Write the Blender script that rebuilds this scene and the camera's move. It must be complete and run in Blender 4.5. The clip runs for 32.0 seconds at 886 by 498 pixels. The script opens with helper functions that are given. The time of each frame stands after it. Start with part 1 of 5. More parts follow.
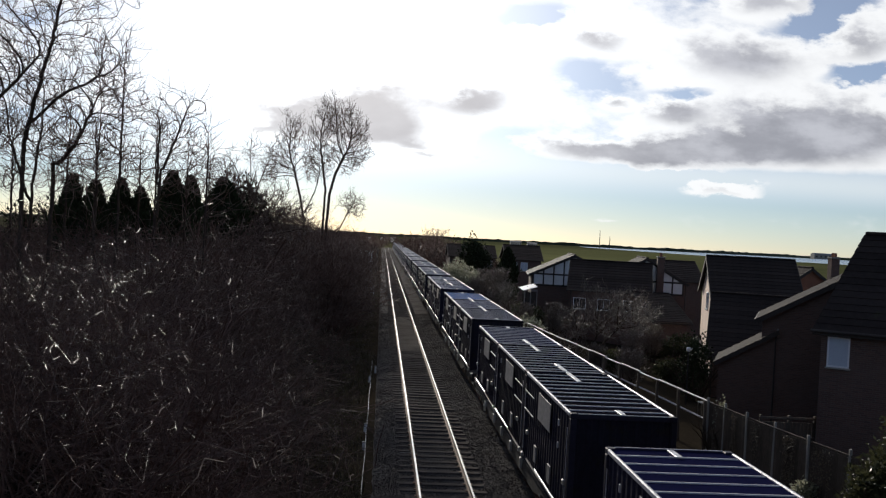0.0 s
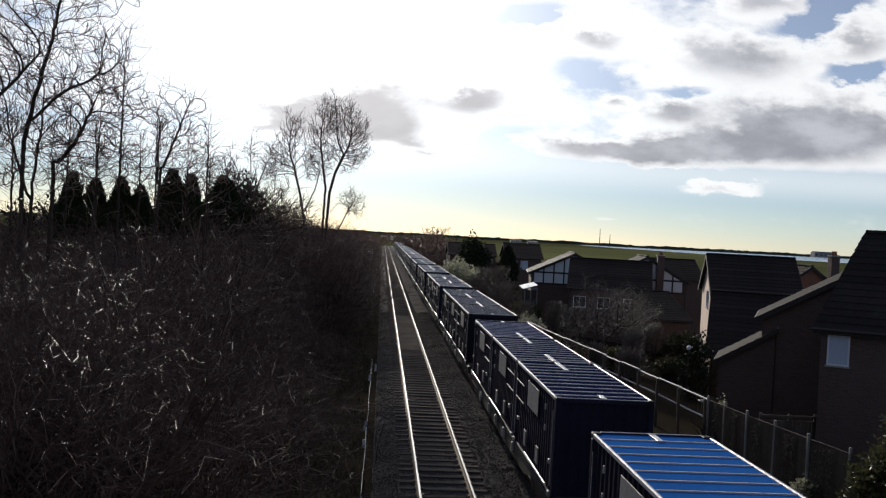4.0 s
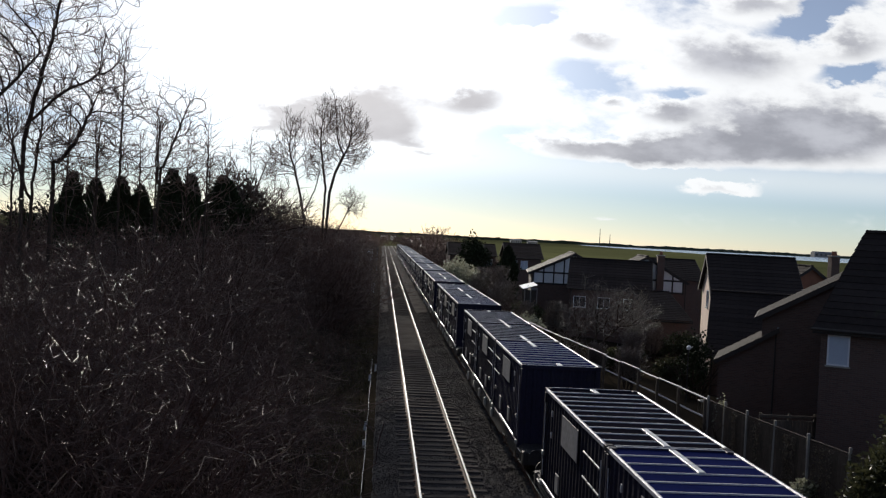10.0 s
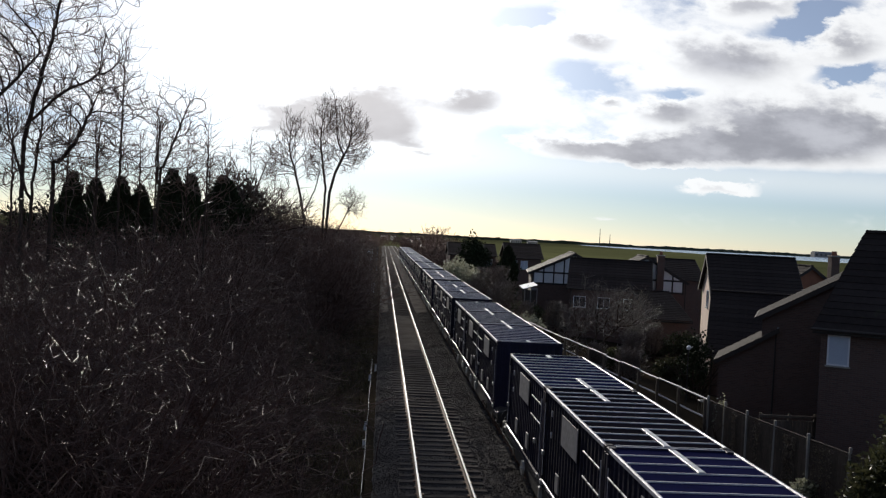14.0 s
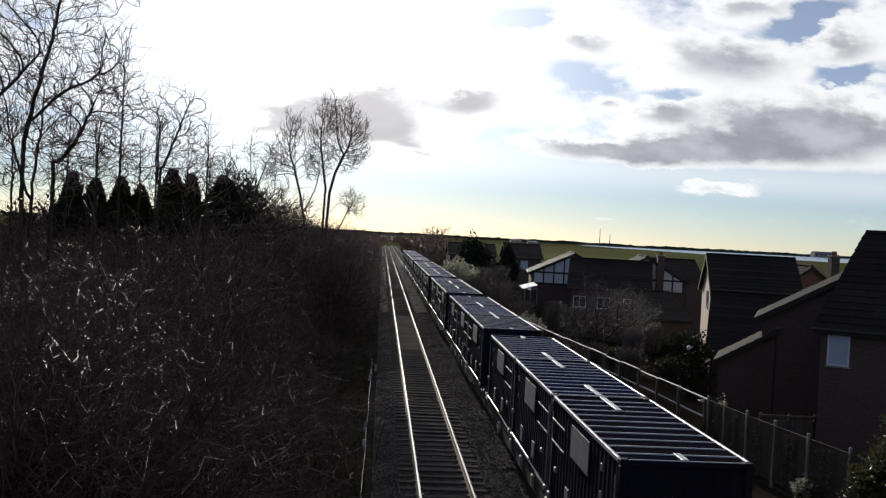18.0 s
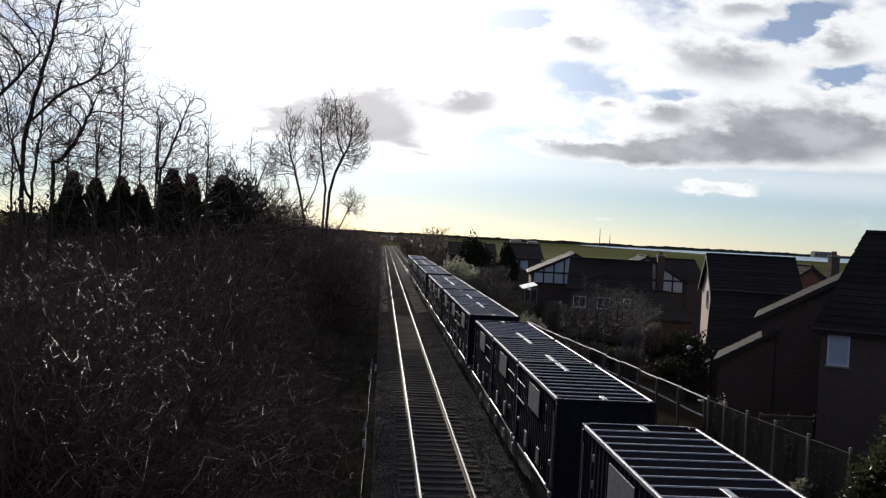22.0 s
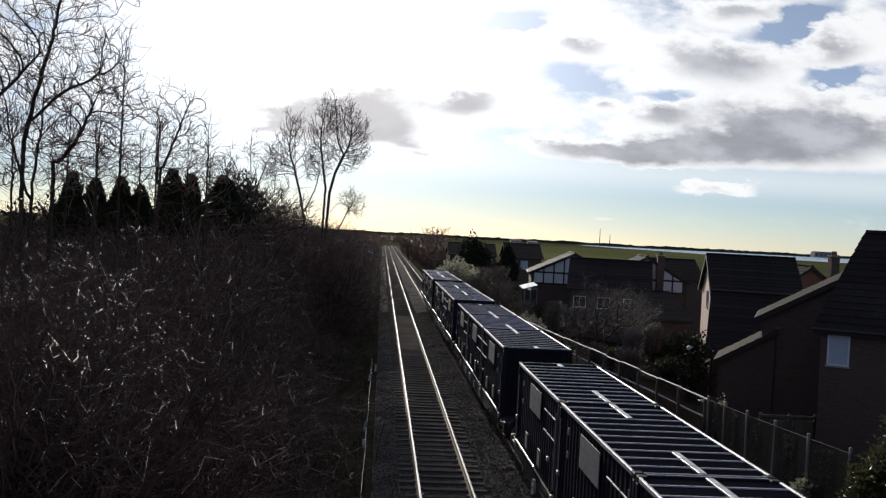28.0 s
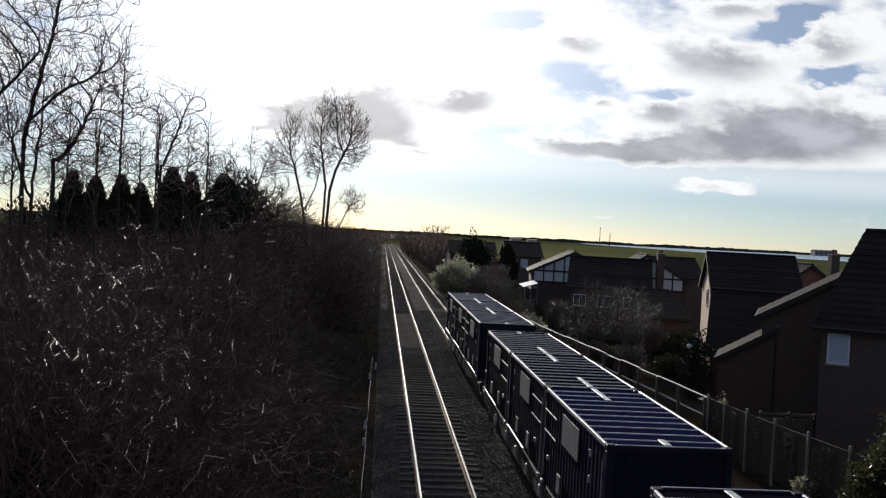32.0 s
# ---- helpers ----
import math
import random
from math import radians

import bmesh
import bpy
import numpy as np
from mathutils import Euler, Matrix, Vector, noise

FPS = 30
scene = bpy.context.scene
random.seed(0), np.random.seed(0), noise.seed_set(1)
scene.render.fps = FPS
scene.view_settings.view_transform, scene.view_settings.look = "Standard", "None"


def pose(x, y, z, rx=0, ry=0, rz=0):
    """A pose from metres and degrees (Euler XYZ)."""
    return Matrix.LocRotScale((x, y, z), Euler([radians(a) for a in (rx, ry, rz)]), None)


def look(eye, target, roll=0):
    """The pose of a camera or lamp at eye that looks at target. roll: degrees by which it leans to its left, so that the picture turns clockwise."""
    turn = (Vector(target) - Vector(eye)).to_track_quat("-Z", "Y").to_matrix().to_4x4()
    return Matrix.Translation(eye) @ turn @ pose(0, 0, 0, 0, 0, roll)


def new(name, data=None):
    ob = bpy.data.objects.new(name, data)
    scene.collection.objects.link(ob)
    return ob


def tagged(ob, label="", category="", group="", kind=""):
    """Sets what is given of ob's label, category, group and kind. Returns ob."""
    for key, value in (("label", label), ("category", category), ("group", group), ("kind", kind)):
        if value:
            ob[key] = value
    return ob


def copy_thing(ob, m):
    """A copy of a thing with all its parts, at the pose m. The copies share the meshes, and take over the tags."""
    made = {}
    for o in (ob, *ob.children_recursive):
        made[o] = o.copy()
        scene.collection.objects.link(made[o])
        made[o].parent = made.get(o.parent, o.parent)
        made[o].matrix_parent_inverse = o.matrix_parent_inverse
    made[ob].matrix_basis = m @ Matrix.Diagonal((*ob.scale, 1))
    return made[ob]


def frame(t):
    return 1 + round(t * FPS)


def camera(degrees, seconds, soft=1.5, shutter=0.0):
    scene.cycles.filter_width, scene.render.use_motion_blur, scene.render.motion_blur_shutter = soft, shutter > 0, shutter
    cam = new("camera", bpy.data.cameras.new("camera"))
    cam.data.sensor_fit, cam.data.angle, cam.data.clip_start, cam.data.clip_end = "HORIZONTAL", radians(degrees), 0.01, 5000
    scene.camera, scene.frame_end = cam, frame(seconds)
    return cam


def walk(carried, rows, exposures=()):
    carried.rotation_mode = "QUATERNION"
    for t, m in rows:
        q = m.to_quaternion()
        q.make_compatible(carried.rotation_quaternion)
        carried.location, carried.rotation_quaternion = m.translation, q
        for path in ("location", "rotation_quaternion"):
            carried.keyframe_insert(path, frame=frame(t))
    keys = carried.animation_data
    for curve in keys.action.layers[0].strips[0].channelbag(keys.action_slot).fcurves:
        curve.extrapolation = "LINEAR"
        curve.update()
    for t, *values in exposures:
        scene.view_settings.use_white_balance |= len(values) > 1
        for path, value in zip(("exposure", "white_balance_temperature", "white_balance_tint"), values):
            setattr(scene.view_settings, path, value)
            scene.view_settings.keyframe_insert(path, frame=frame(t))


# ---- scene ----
# ---- camera ----
cam = camera(54.27, 32.0, soft=1.25)
EYE = Vector((0.0, 0.0, 7.37))


def aim(dip):
    """The camera's pose with its axis dip degrees below the level."""
    yaw, d = radians(4.05), radians(dip)
    return look(EYE, EYE + Vector((math.sin(yaw) * math.cos(d), math.cos(yaw) * math.cos(d), -math.sin(d))), 3.04)


walk(cam, [(0.0, aim(0.89)), (0.5, aim(0.945)), (1.0, aim(1.0)), (1.5, aim(1.0)), (30.8, aim(1.0)), (31.4, aim(1.015)), (32.0, aim(1.11))])
scene.view_settings.exposure = 0.0

# ---- sky and sun ----
SUN_EL, SUN_AZ = radians(16.5), radians(-4.9)
world = bpy.data.worlds.new("sky")
scene.world = world
world.use_nodes = True
wn = world.node_tree.nodes
sky = wn.new("ShaderNodeTexSky")
sky.sky_type, sky.sun_disc = "NISHITA", False
sky.sun_elevation, sky.sun_rotation = SUN_EL, SUN_AZ
sky.air_density, sky.dust_density, sky.ozone_density = 0.8, 0.2, 1.6
sky.altitude = 800.0
wn["Background"].inputs["Strength"].default_value = 0.07
tone = wn.new("ShaderNodeMix")
tone.data_type, tone.blend_type = "RGBA", "MULTIPLY"
tone.inputs[0].default_value, tone.inputs[7].default_value = 1.0, (0.93, 0.985, 1.10, 1.0)
world.node_tree.links.new(sky.outputs["Color"], tone.inputs[6])
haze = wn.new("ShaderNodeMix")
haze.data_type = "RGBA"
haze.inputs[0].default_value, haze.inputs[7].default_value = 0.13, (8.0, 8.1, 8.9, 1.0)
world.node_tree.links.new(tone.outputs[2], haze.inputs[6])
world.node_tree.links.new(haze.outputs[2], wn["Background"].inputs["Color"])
sun = new("sun", bpy.data.lights.new("sun", "SUN"))
sun.data.energy, sun.data.angle, sun.data.color = 5.0, radians(0.6), (1.0, 0.93, 0.82)
sun.matrix_world = look((0, 0, 40), Vector((0, 0, 40)) - Vector((math.sin(SUN_AZ) * math.cos(SUN_EL), math.cos(SUN_AZ) * math.cos(SUN_EL), math.sin(SUN_EL))))


# ---- materials ----
class Net:
    """A small wrapper to write node networks as expressions."""

    def __init__(self, name):
        self.mat = bpy.data.materials.new(name)
        self.mat.use_nodes = True
        self.tree = self.mat.node_tree
        self.n = self.tree.nodes
        self.bsdf = self.n["Principled BSDF"]

    def link(self, a, b):
        self.tree.links.new(a, b)

    def put(self, sock, v):
        if isinstance(v, (int, float)):
            sock.default_value = v
        elif isinstance(v, tuple):
            sock.default_value = v if len(v) == len(sock.default_value) else (*v, 1.0)
        else:
            self.link(v, sock)

    def math(self, op, a, b=0.0, c=None, clamp=False):
        k = self.n.new("ShaderNodeMath")
        k.operation, k.use_clamp = op, clamp
        self.put(k.inputs[0], a)
        self.put(k.inputs[1], b)
        if c is not None:
            self.put(k.inputs[2], c)
        return k.outputs[0]

    def coords(self, kind="Object"):
        return self.n.new("ShaderNodeTexCoord").outputs[kind]

    def scaled(self, vec, s):
        k = self.n.new("ShaderNodeMapping")
        k.inputs["Scale"].default_value = s if isinstance(s, tuple) else (s, s, s)
        self.link(vec, k.inputs["Vector"])
        return k.outputs[0]

    def noise(self, vec, scale, detail=4.0, rough=0.6):
        k = self.n.new("ShaderNodeTexNoise")
        k.inputs["Scale"].default_value, k.inputs["Detail"].default_value, k.inputs["Roughness"].default_value = scale, detail, rough
        self.link(vec, k.inputs["Vector"])
        return k.outputs["Fac"]

    def ramp(self, v, lo, hi, a=0.0, b=1.0):
        k = self.n.new("ShaderNodeMapRange")
        k.interpolation_type = "SMOOTHSTEP"
        for i, x in enumerate((v, lo, hi, a, b)):
            self.put(k.inputs[i], x)
        return k.outputs[0]

    def mix(self, f, a, b):
        k = self.n.new("ShaderNodeMix")
        k.data_type = "RGBA"
        self.put(k.inputs[0], f)
        self.put(k.inputs[6], a)
        self.put(k.inputs[7], b)
        return k.outputs[2]

    def bump(self, h, strength, dist):
        k = self.n.new("ShaderNodeBump")
        k.inputs["Strength"].default_value, k.inputs["Distance"].default_value = strength, dist
        self.link(h, k.inputs["Height"])
        self.link(k.outputs[0], self.bsdf.inputs["Normal"])


def surface(name, base, alt, rough=0.7, metal=0.0, grain=8.0, coarse=0.7, bump=0.3, depth=0.01, per_piece=0.0, stretch=(1, 1, 1), dirt=None, dirt_at=0.6, gloss=0.5):
    """A weathered surface: two colours mixed by coarse stains and fine grain, varied roughness and relief."""
    m = Net(name)
    v = m.scaled(m.coords(), tuple(stretch))
    fine, wide = m.noise(v, grain, 5), m.noise(v, coarse, 4)
    f = m.ramp(m.math("ADD", m.math("MULTIPLY", fine, 0.5), m.math("MULTIPLY", wide, 0.6)), 0.35, 0.75)
    col = m.mix(f, base, alt)
    if dirt:
        col = m.mix(m.ramp(m.noise(v, coarse * 2.7, 6, 0.7), dirt_at, dirt_at + 0.12), col, dirt)
    if per_piece:
        info = m.n.new("ShaderNodeObjectInfo")
        geo = m.n.new("ShaderNodeNewGeometry")
        both = m.math("ADD", m.math("MULTIPLY", info.outputs["Random"], 0.5), m.math("MULTIPLY", geo.outputs["Random Per Island"], 0.5))
        k = m.n.new("ShaderNodeHueSaturation")
        m.link(m.math("MULTIPLY_ADD", both, 2 * per_piece, 1 - per_piece), k.inputs["Value"])
        m.link(col, k.inputs["Color"])
        col = k.outputs[0]
    m.link(col, m.bsdf.inputs["Base Color"])
    m.link(m.ramp(fine, 0.2, 0.8, max(0.02, rough - 0.12), min(1.0, rough + 0.12)), m.bsdf.inputs["Roughness"])
    m.bsdf.inputs["Metallic"].default_value = metal
    m.bsdf.inputs["Specular IOR Level"].default_value = gloss
    if bump:
        m.bump(fine, bump, depth)
    return m.mat


M = {}
M["ballast"] = surface("ballast", (0.165, 0.152, 0.142), (0.070, 0.064, 0.061), 0.9, 0, 26, 0.6, 1.0, 0.06, per_piece=0.75, gloss=0.0)
M["fresh_ballast"] = surface("fresh_ballast", (0.15, 0.138, 0.128), (0.08, 0.073, 0.068), 0.9, 0, 26, 0.6, 1.0, 0.06, gloss=0.0)
M["earth"] = surface("earth", (0.045, 0.036, 0.026), (0.025, 0.021, 0.016), 0.95, 0, 6, 0.15, 0.8, 0.06, dirt=(0.045, 0.055, 0.02), gloss=0.0)
M["grass"] = surface("grass", (0.078, 0.080, 0.038), (0.056, 0.060, 0.030), 0.9, 0, 0.9, 0.012, 0.4, 0.1, dirt=(0.045, 0.042, 0.02), gloss=0.0)
M["water"] = surface("water", (0.25, 0.28, 0.30), (0.22, 0.25, 0.27), 0.25, 0, 0.2, 0.01, 0.1, 0.05)
M["sleeper"] = surface("sleeper", (0.14, 0.126, 0.116), (0.075, 0.067, 0.061), 0.85, 0, 12, 2.0, 0.6, 0.01, per_piece=0.25, gloss=0.0)
M["rail_head"] = surface("rail_head", (0.62, 0.60, 0.57), (0.5, 0.48, 0.45), 0.3, 1.0, 30, 1.0, 0.1, 0.001)
M["rail_rust"] = surface("rail_rust", (0.13, 0.065, 0.035), (0.08, 0.04, 0.025), 0.85, 0.2, 30, 2.0, 0.5, 0.003)
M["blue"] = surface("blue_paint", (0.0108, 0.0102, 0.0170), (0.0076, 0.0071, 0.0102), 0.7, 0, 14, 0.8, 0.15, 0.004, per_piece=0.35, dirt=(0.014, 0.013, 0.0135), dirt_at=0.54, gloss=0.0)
# Lit copy of the blue for container sides, lightened to stand in for sidelight.
M["blue_lit_side"] = surface("blue_lit_side_paint", (0.0215, 0.0200, 0.033), (0.0150, 0.0138, 0.021), 0.6, 0, 14, 0.8, 0.15, 0.004, per_piece=0.5, dirt=(0.022, 0.02, 0.021), dirt_at=0.56, gloss=0.08)
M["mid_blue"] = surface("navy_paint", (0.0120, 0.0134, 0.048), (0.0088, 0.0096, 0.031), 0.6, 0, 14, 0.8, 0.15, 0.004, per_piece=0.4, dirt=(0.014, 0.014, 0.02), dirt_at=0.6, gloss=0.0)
# Side navy: same coat with the light on the walls mixed in.
M["mid_lit_side"] = surface("navy_lit_side_paint", (0.0220, 0.0202, 0.040), (0.0160, 0.0146, 0.027), 0.55, 0, 14, 0.8, 0.15, 0.004, per_piece=0.4, dirt=(0.022, 0.021, 0.028), dirt_at=0.58, gloss=0.1)
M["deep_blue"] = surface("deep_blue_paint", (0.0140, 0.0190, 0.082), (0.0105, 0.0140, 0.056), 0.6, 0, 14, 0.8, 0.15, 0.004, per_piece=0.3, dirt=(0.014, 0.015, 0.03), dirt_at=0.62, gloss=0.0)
M["bright_blue"] = surface("bright_blue_paint", (0.028, 0.14, 0.46), (0.022, 0.11, 0.36), 0.4, 0, 14, 0.8, 0.15, 0.004, dirt=(0.05, 0.08, 0.2), dirt_at=0.64, gloss=0.0)
# Worn edge paint, made pale so ribs and rails carry sun glints.
M["edge"] = surface("worn_glint_paint", (0.44, 0.44, 0.48), (0.27, 0.27, 0.31), 0.5, 0.08, 14, 1.2, 0.2, 0.003)
M["panel"] = surface("white_panel", (0.25, 0.24, 0.245), (0.18, 0.175, 0.178), 0.6, 0, 10, 1.1, 0.1, 0.002, dirt=(0.15, 0.14, 0.135), dirt_at=0.58)
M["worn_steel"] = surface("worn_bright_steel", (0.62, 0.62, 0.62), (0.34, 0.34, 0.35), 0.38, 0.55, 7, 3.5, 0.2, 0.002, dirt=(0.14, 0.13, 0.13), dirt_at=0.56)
M["galv"] = surface("galvanised_steel", (0.5, 0.5, 0.5), (0.36, 0.36, 0.36), 0.45, 0.6, 20, 2, 0.2, 0.002)
M["underframe"] = surface("underframe", (0.034, 0.032, 0.034), (0.02, 0.019, 0.019), 0.6, 0.1, 14, 1.5, 0.4, 0.004, dirt=(0.05, 0.036, 0.028))
M["wheel"] = surface("wheel_steel", (0.16, 0.13, 0.11), (0.09, 0.07, 0.06), 0.55, 0.7, 20, 2, 0.3, 0.002)
M["pale_twig"] = surface("pale_twig", (0.18, 0.14, 0.115), (0.09, 0.07, 0.057), 0.5, 0, 8, 0.3, 0.0, per_piece=0.4)
M["cane"] = surface("bramble_cane", (0.20, 0.145, 0.115), (0.11, 0.075, 0.06), 0.45, 0, 8, 0.3, 0.0, per_piece=0.5, gloss=0.22)
M["dry_grass"] = surface("dry_grass", (0.15, 0.115, 0.065), (0.07, 0.07, 0.03), 0.7, 0, 8, 0.3, 0.0, per_piece=0.5, gloss=0.1)
M["straw"] = surface("dead_leaf_glint", (0.30, 0.24, 0.17), (0.17, 0.13, 0.09), 0.6, 0, 9, 0.8, 0.0, per_piece=0.5, gloss=0.15)
M["bark"] = surface("bark", (0.085, 0.065, 0.052), (0.045, 0.034, 0.028), 0.75, 0, 18, 2.0, 0.9, 0.02, stretch=(1, 1, 0.3), gloss=0.0)
M["twig"] = surface("twig", (0.20, 0.13, 0.10), (0.095, 0.062, 0.05), 0.5, 0, 8, 0.3, 0.0, per_piece=0.4, gloss=0.35)
M["scrub"] = surface("scrub_twig", (0.125, 0.074, 0.058), (0.055, 0.034, 0.028), 0.55, 0, 8, 0.3, 0.0, per_piece=0.6, gloss=0.16)
M["conifer"] = surface("conifer_foliage", (0.035, 0.045, 0.02), (0.02, 0.028, 0.012), 0.8, 0, 9, 0.8, 0.5, 0.03, per_piece=0.35, gloss=0.15)
M["leaf_base"] = surface("evergreen_leaf", (0.05, 0.058, 0.026), (0.028, 0.036, 0.016), 0.5, 0, 9, 0.8, 0.0, per_piece=0.4, gloss=0.2)
M["brick"] = surface("brick", (0.30, 0.15, 0.10), (0.2, 0.10, 0.07), 0.9, 0, 14, 0.8, 0.6, 0.01, per_piece=0.2, gloss=0.0)
M["tile"] = surface("roof_tile", (0.047, 0.038, 0.035), (0.032, 0.026, 0.025), 0.75, 0, 6, 0.5, 0.7, 0.02, per_piece=0.3, dirt=(0.05, 0.048, 0.034), dirt_at=0.62, gloss=0.03)
M["render"] = surface("cream_render", (0.72, 0.56, 0.46), (0.6, 0.46, 0.38), 0.9, 0, 10, 0.6, 0.3, 0.004, dirt=(0.4, 0.33, 0.26))
M["white"] = surface("white_render", (0.78, 0.78, 0.77), (0.66, 0.66, 0.65), 0.8, 0, 10, 0.7, 0.25, 0.004, dirt=(0.5, 0.49, 0.46), dirt_at=0.64)
M["timber"] = surface("dark_timber", (0.04, 0.03, 0.025), (0.025, 0.02, 0.017), 0.7, 0, 18, 1.5, 0.4, 0.004)
M["wood"] = surface("weathered_wood", (0.125, 0.098, 0.077), (0.065, 0.05, 0.039), 0.8, 0, 22, 1.4, 0.5, 0.005, per_piece=0.3, stretch=(1, 1, 0.2), gloss=0.2)
M["concrete"] = surface("concrete", (0.36, 0.34, 0.31), (0.24, 0.225, 0.2), 0.85, 0, 18, 1.6, 0.4, 0.004, per_piece=0.12, dirt=(0.13, 0.13, 0.1), dirt_at=0.62)
M["plastic"] = surface("white_plastic", (0.75, 0.76, 0.78), (0.68, 0.69, 0.71), 0.35, 0, 20, 2, 0.05, 0.001)
M["lead"] = surface("grey_flashing", (0.22, 0.22, 0.23), (0.15, 0.15, 0.16), 0.6, 0.2, 12, 1.2, 0.3, 0.003)


def thin_leaf(m, through_col=(0.10, 0.10, 0.05, 1), share=0.2):
    """Lets sunlight shine through thin leaves."""
    tree = m.node_tree
    bs = tree.nodes["Principled BSDF"]
    tr = tree.nodes.new("ShaderNodeBsdfTranslucent")
    tr.inputs["Color"].default_value = through_col
    mx = tree.nodes.new("ShaderNodeMixShader")
    mx.inputs[0].default_value = share
    tree.links.new(bs.outputs[0], mx.inputs[1])
    tree.links.new(tr.outputs[0], mx.inputs[2])
    tree.links.new(mx.outputs[0], tree.nodes["Material Output"].inputs["Surface"])
    return m


M["leaf"] = thin_leaf(M["leaf_base"])
# Pale leaf colour, raised further to carry backlit rims and sheen.
M["pale_rimlit_leaf"] = thin_leaf(surface("pale_rimlit_leaf", (0.30, 0.31, 0.22), (0.09, 0.10, 0.055), 0.32, 0, 9, 0.8, 0.0, per_piece=0.6), (0.46, 0.46, 0.34, 1), 0.27)


def glass_mat():
    m = Net("window_glass")
    m.bsdf.inputs["Base Color"].default_value = (0.03, 0.035, 0.04, 1)
    m.bsdf.inputs["Roughness"].default_value = 0.06
    m.bsdf.inputs["IOR"].default_value = 1.5
    return m.mat


M["glass"] = glass_mat()
M["curtain"] = surface("white_blind", (0.50, 0.56, 0.64), (0.45, 0.50, 0.58), 0.8, 0, 10, 1.5, 0.1, 0.002)


def cloud_mat():
    """Broken cloud, thin towards the sun, in a sheet high over the land: brightness and cover by place in the sheet."""
    m = Net("cloud")
    m.n.remove(m.bsdf)
    geo = m.coords("Object")
    sep = m.n.new("ShaderNodeSeparateXYZ")
    m.link(geo, sep.inputs[0])
    u = m.math("DIVIDE", sep.outputs[0], sep.outputs[1])
    v = m.math("DIVIDE", CLOUD_UP, sep.outputs[1])
    comb = m.n.new("ShaderNodeCombineXYZ")
    m.link(u, comb.inputs[0])
    m.link(v, comb.inputs[1])
    puff = m.noise(m.scaled(comb.outputs[0], (1.0, 2.1, 1.0)), 9.0, 8, 0.58)
    fine = m.noise(m.scaled(comb.outputs[0], (1.0, 1.8, 1.0)), 26.0, 6, 0.6)
    warp = m.math("MULTIPLY", m.math("SUBTRACT", puff, 0.5), 0.06)
    warp2 = m.math("MULTIPLY", m.math("SUBTRACT", fine, 0.5), 0.026)

    def blob(cu, cv, ru, rv, tilt=0.0):
        """About 1 in the middle of an uneven patch and 0 outside."""
        du = m.math("SUBTRACT", m.math("ADD", u, m.math("ADD", warp, warp2)), cu)
        dv = m.math("SUBTRACT", m.math("SUBTRACT", v, m.math("ADD", m.math("MULTIPLY", warp, 0.6), warp2)), m.math("ADD", m.math("MULTIPLY", du, tilt), cv))
        a = m.math("POWER", m.math("ABSOLUTE", m.math("DIVIDE", du, ru)), 2.0)
        b = m.math("POWER", m.math("ABSOLUTE", m.math("DIVIDE", dv, rv)), 2.0)
        return m.math("EXPONENT", m.math("MULTIPLY", m.math("ADD", a, b), -1.0))

    def total(items):
        acc = None
        for it in items:
            b = m.math("MULTIPLY", blob(*it[:-1]), it[-1])
            acc = b if acc is None else m.math("ADD", acc, b)
        return acc

    grey = total(GREY_CLOUDS)
    gaps = total(BLUE_GAPS)
    white = total(WHITE_CLOUDS)
    high = m.ramp(v, 0.088, 0.13)
    cover = m.math("ADD", m.math("MULTIPLY", high, 0.50), m.math("MULTIPLY", m.math("SUBTRACT", puff, 0.5), 1.5))
    cover = m.math("ADD", cover, m.math("MULTIPLY", m.math("SUBTRACT", fine, 0.5), 0.6))
    cover = m.math("SUBTRACT", m.math("ADD", cover, m.math("MULTIPLY", m.math("ADD", grey, white), 0.9)), m.math("MULTIPLY", gaps, 0.72))
    alpha = m.math("MAXIMUM", m.ramp(cover, 0.08, 0.70), m.math("MULTIPLY", high, 0.10))
    near_sun = m.math("EXPONENT", m.math("MULTIPLY", m.math("ADD", m.math("POWER", m.math("DIVIDE", m.math("ADD", u, 0.075), 0.29), 2.0), m.math("POWER", m.math("DIVIDE", m.math("SUBTRACT", v, 0.27), 0.235), 2.0)), -1.0))
    thick = m.ramp(m.math("ADD", m.math("ADD", grey, m.math("MULTIPLY", m.math("SUBTRACT", puff, 0.62), 1.2)), m.math("MULTIPLY", m.math("SUBTRACT", fine, 0.5), 1.2)), 0.05, 1.25)
    col = m.mix(thick, (0.98, 0.99, 1.0), m.mix(near_sun, m.mix(m.ramp(puff, 0.36, 0.66), (0.33, 0.335, 0.375), (0.56, 0.57, 0.62)), (0.74, 0.71, 0.71)))
    veil = m.math("MULTIPLY", m.ramp(v, 0.13, 0.085, 0.0, 0.55), m.ramp(v, 0.051, 0.085))
    col = m.mix(m.math("MULTIPLY", veil, m.math("SUBTRACT", 1.0, alpha)), col, (0.88, 0.92, 0.89))
    alpha = m.math("MAXIMUM", alpha, veil)
    em = m.n.new("ShaderNodeEmission")
    m.link(col, em.inputs["Color"])
    em.inputs["Strength"].default_value = 1.0
    clear = m.n.new("ShaderNodeBsdfTransparent")
    mix = m.n.new("ShaderNodeMixShader")
    m.link(m.math("MULTIPLY", alpha, m.math("MULTIPLY_ADD", m.math("MULTIPLY", near_sun, m.math("SUBTRACT", 1.0, thick)), -0.55, 0.95)), mix.inputs[0])
    m.link(clear.outputs[0], mix.inputs[1])
    m.link(em.outputs[0], mix.inputs[2])
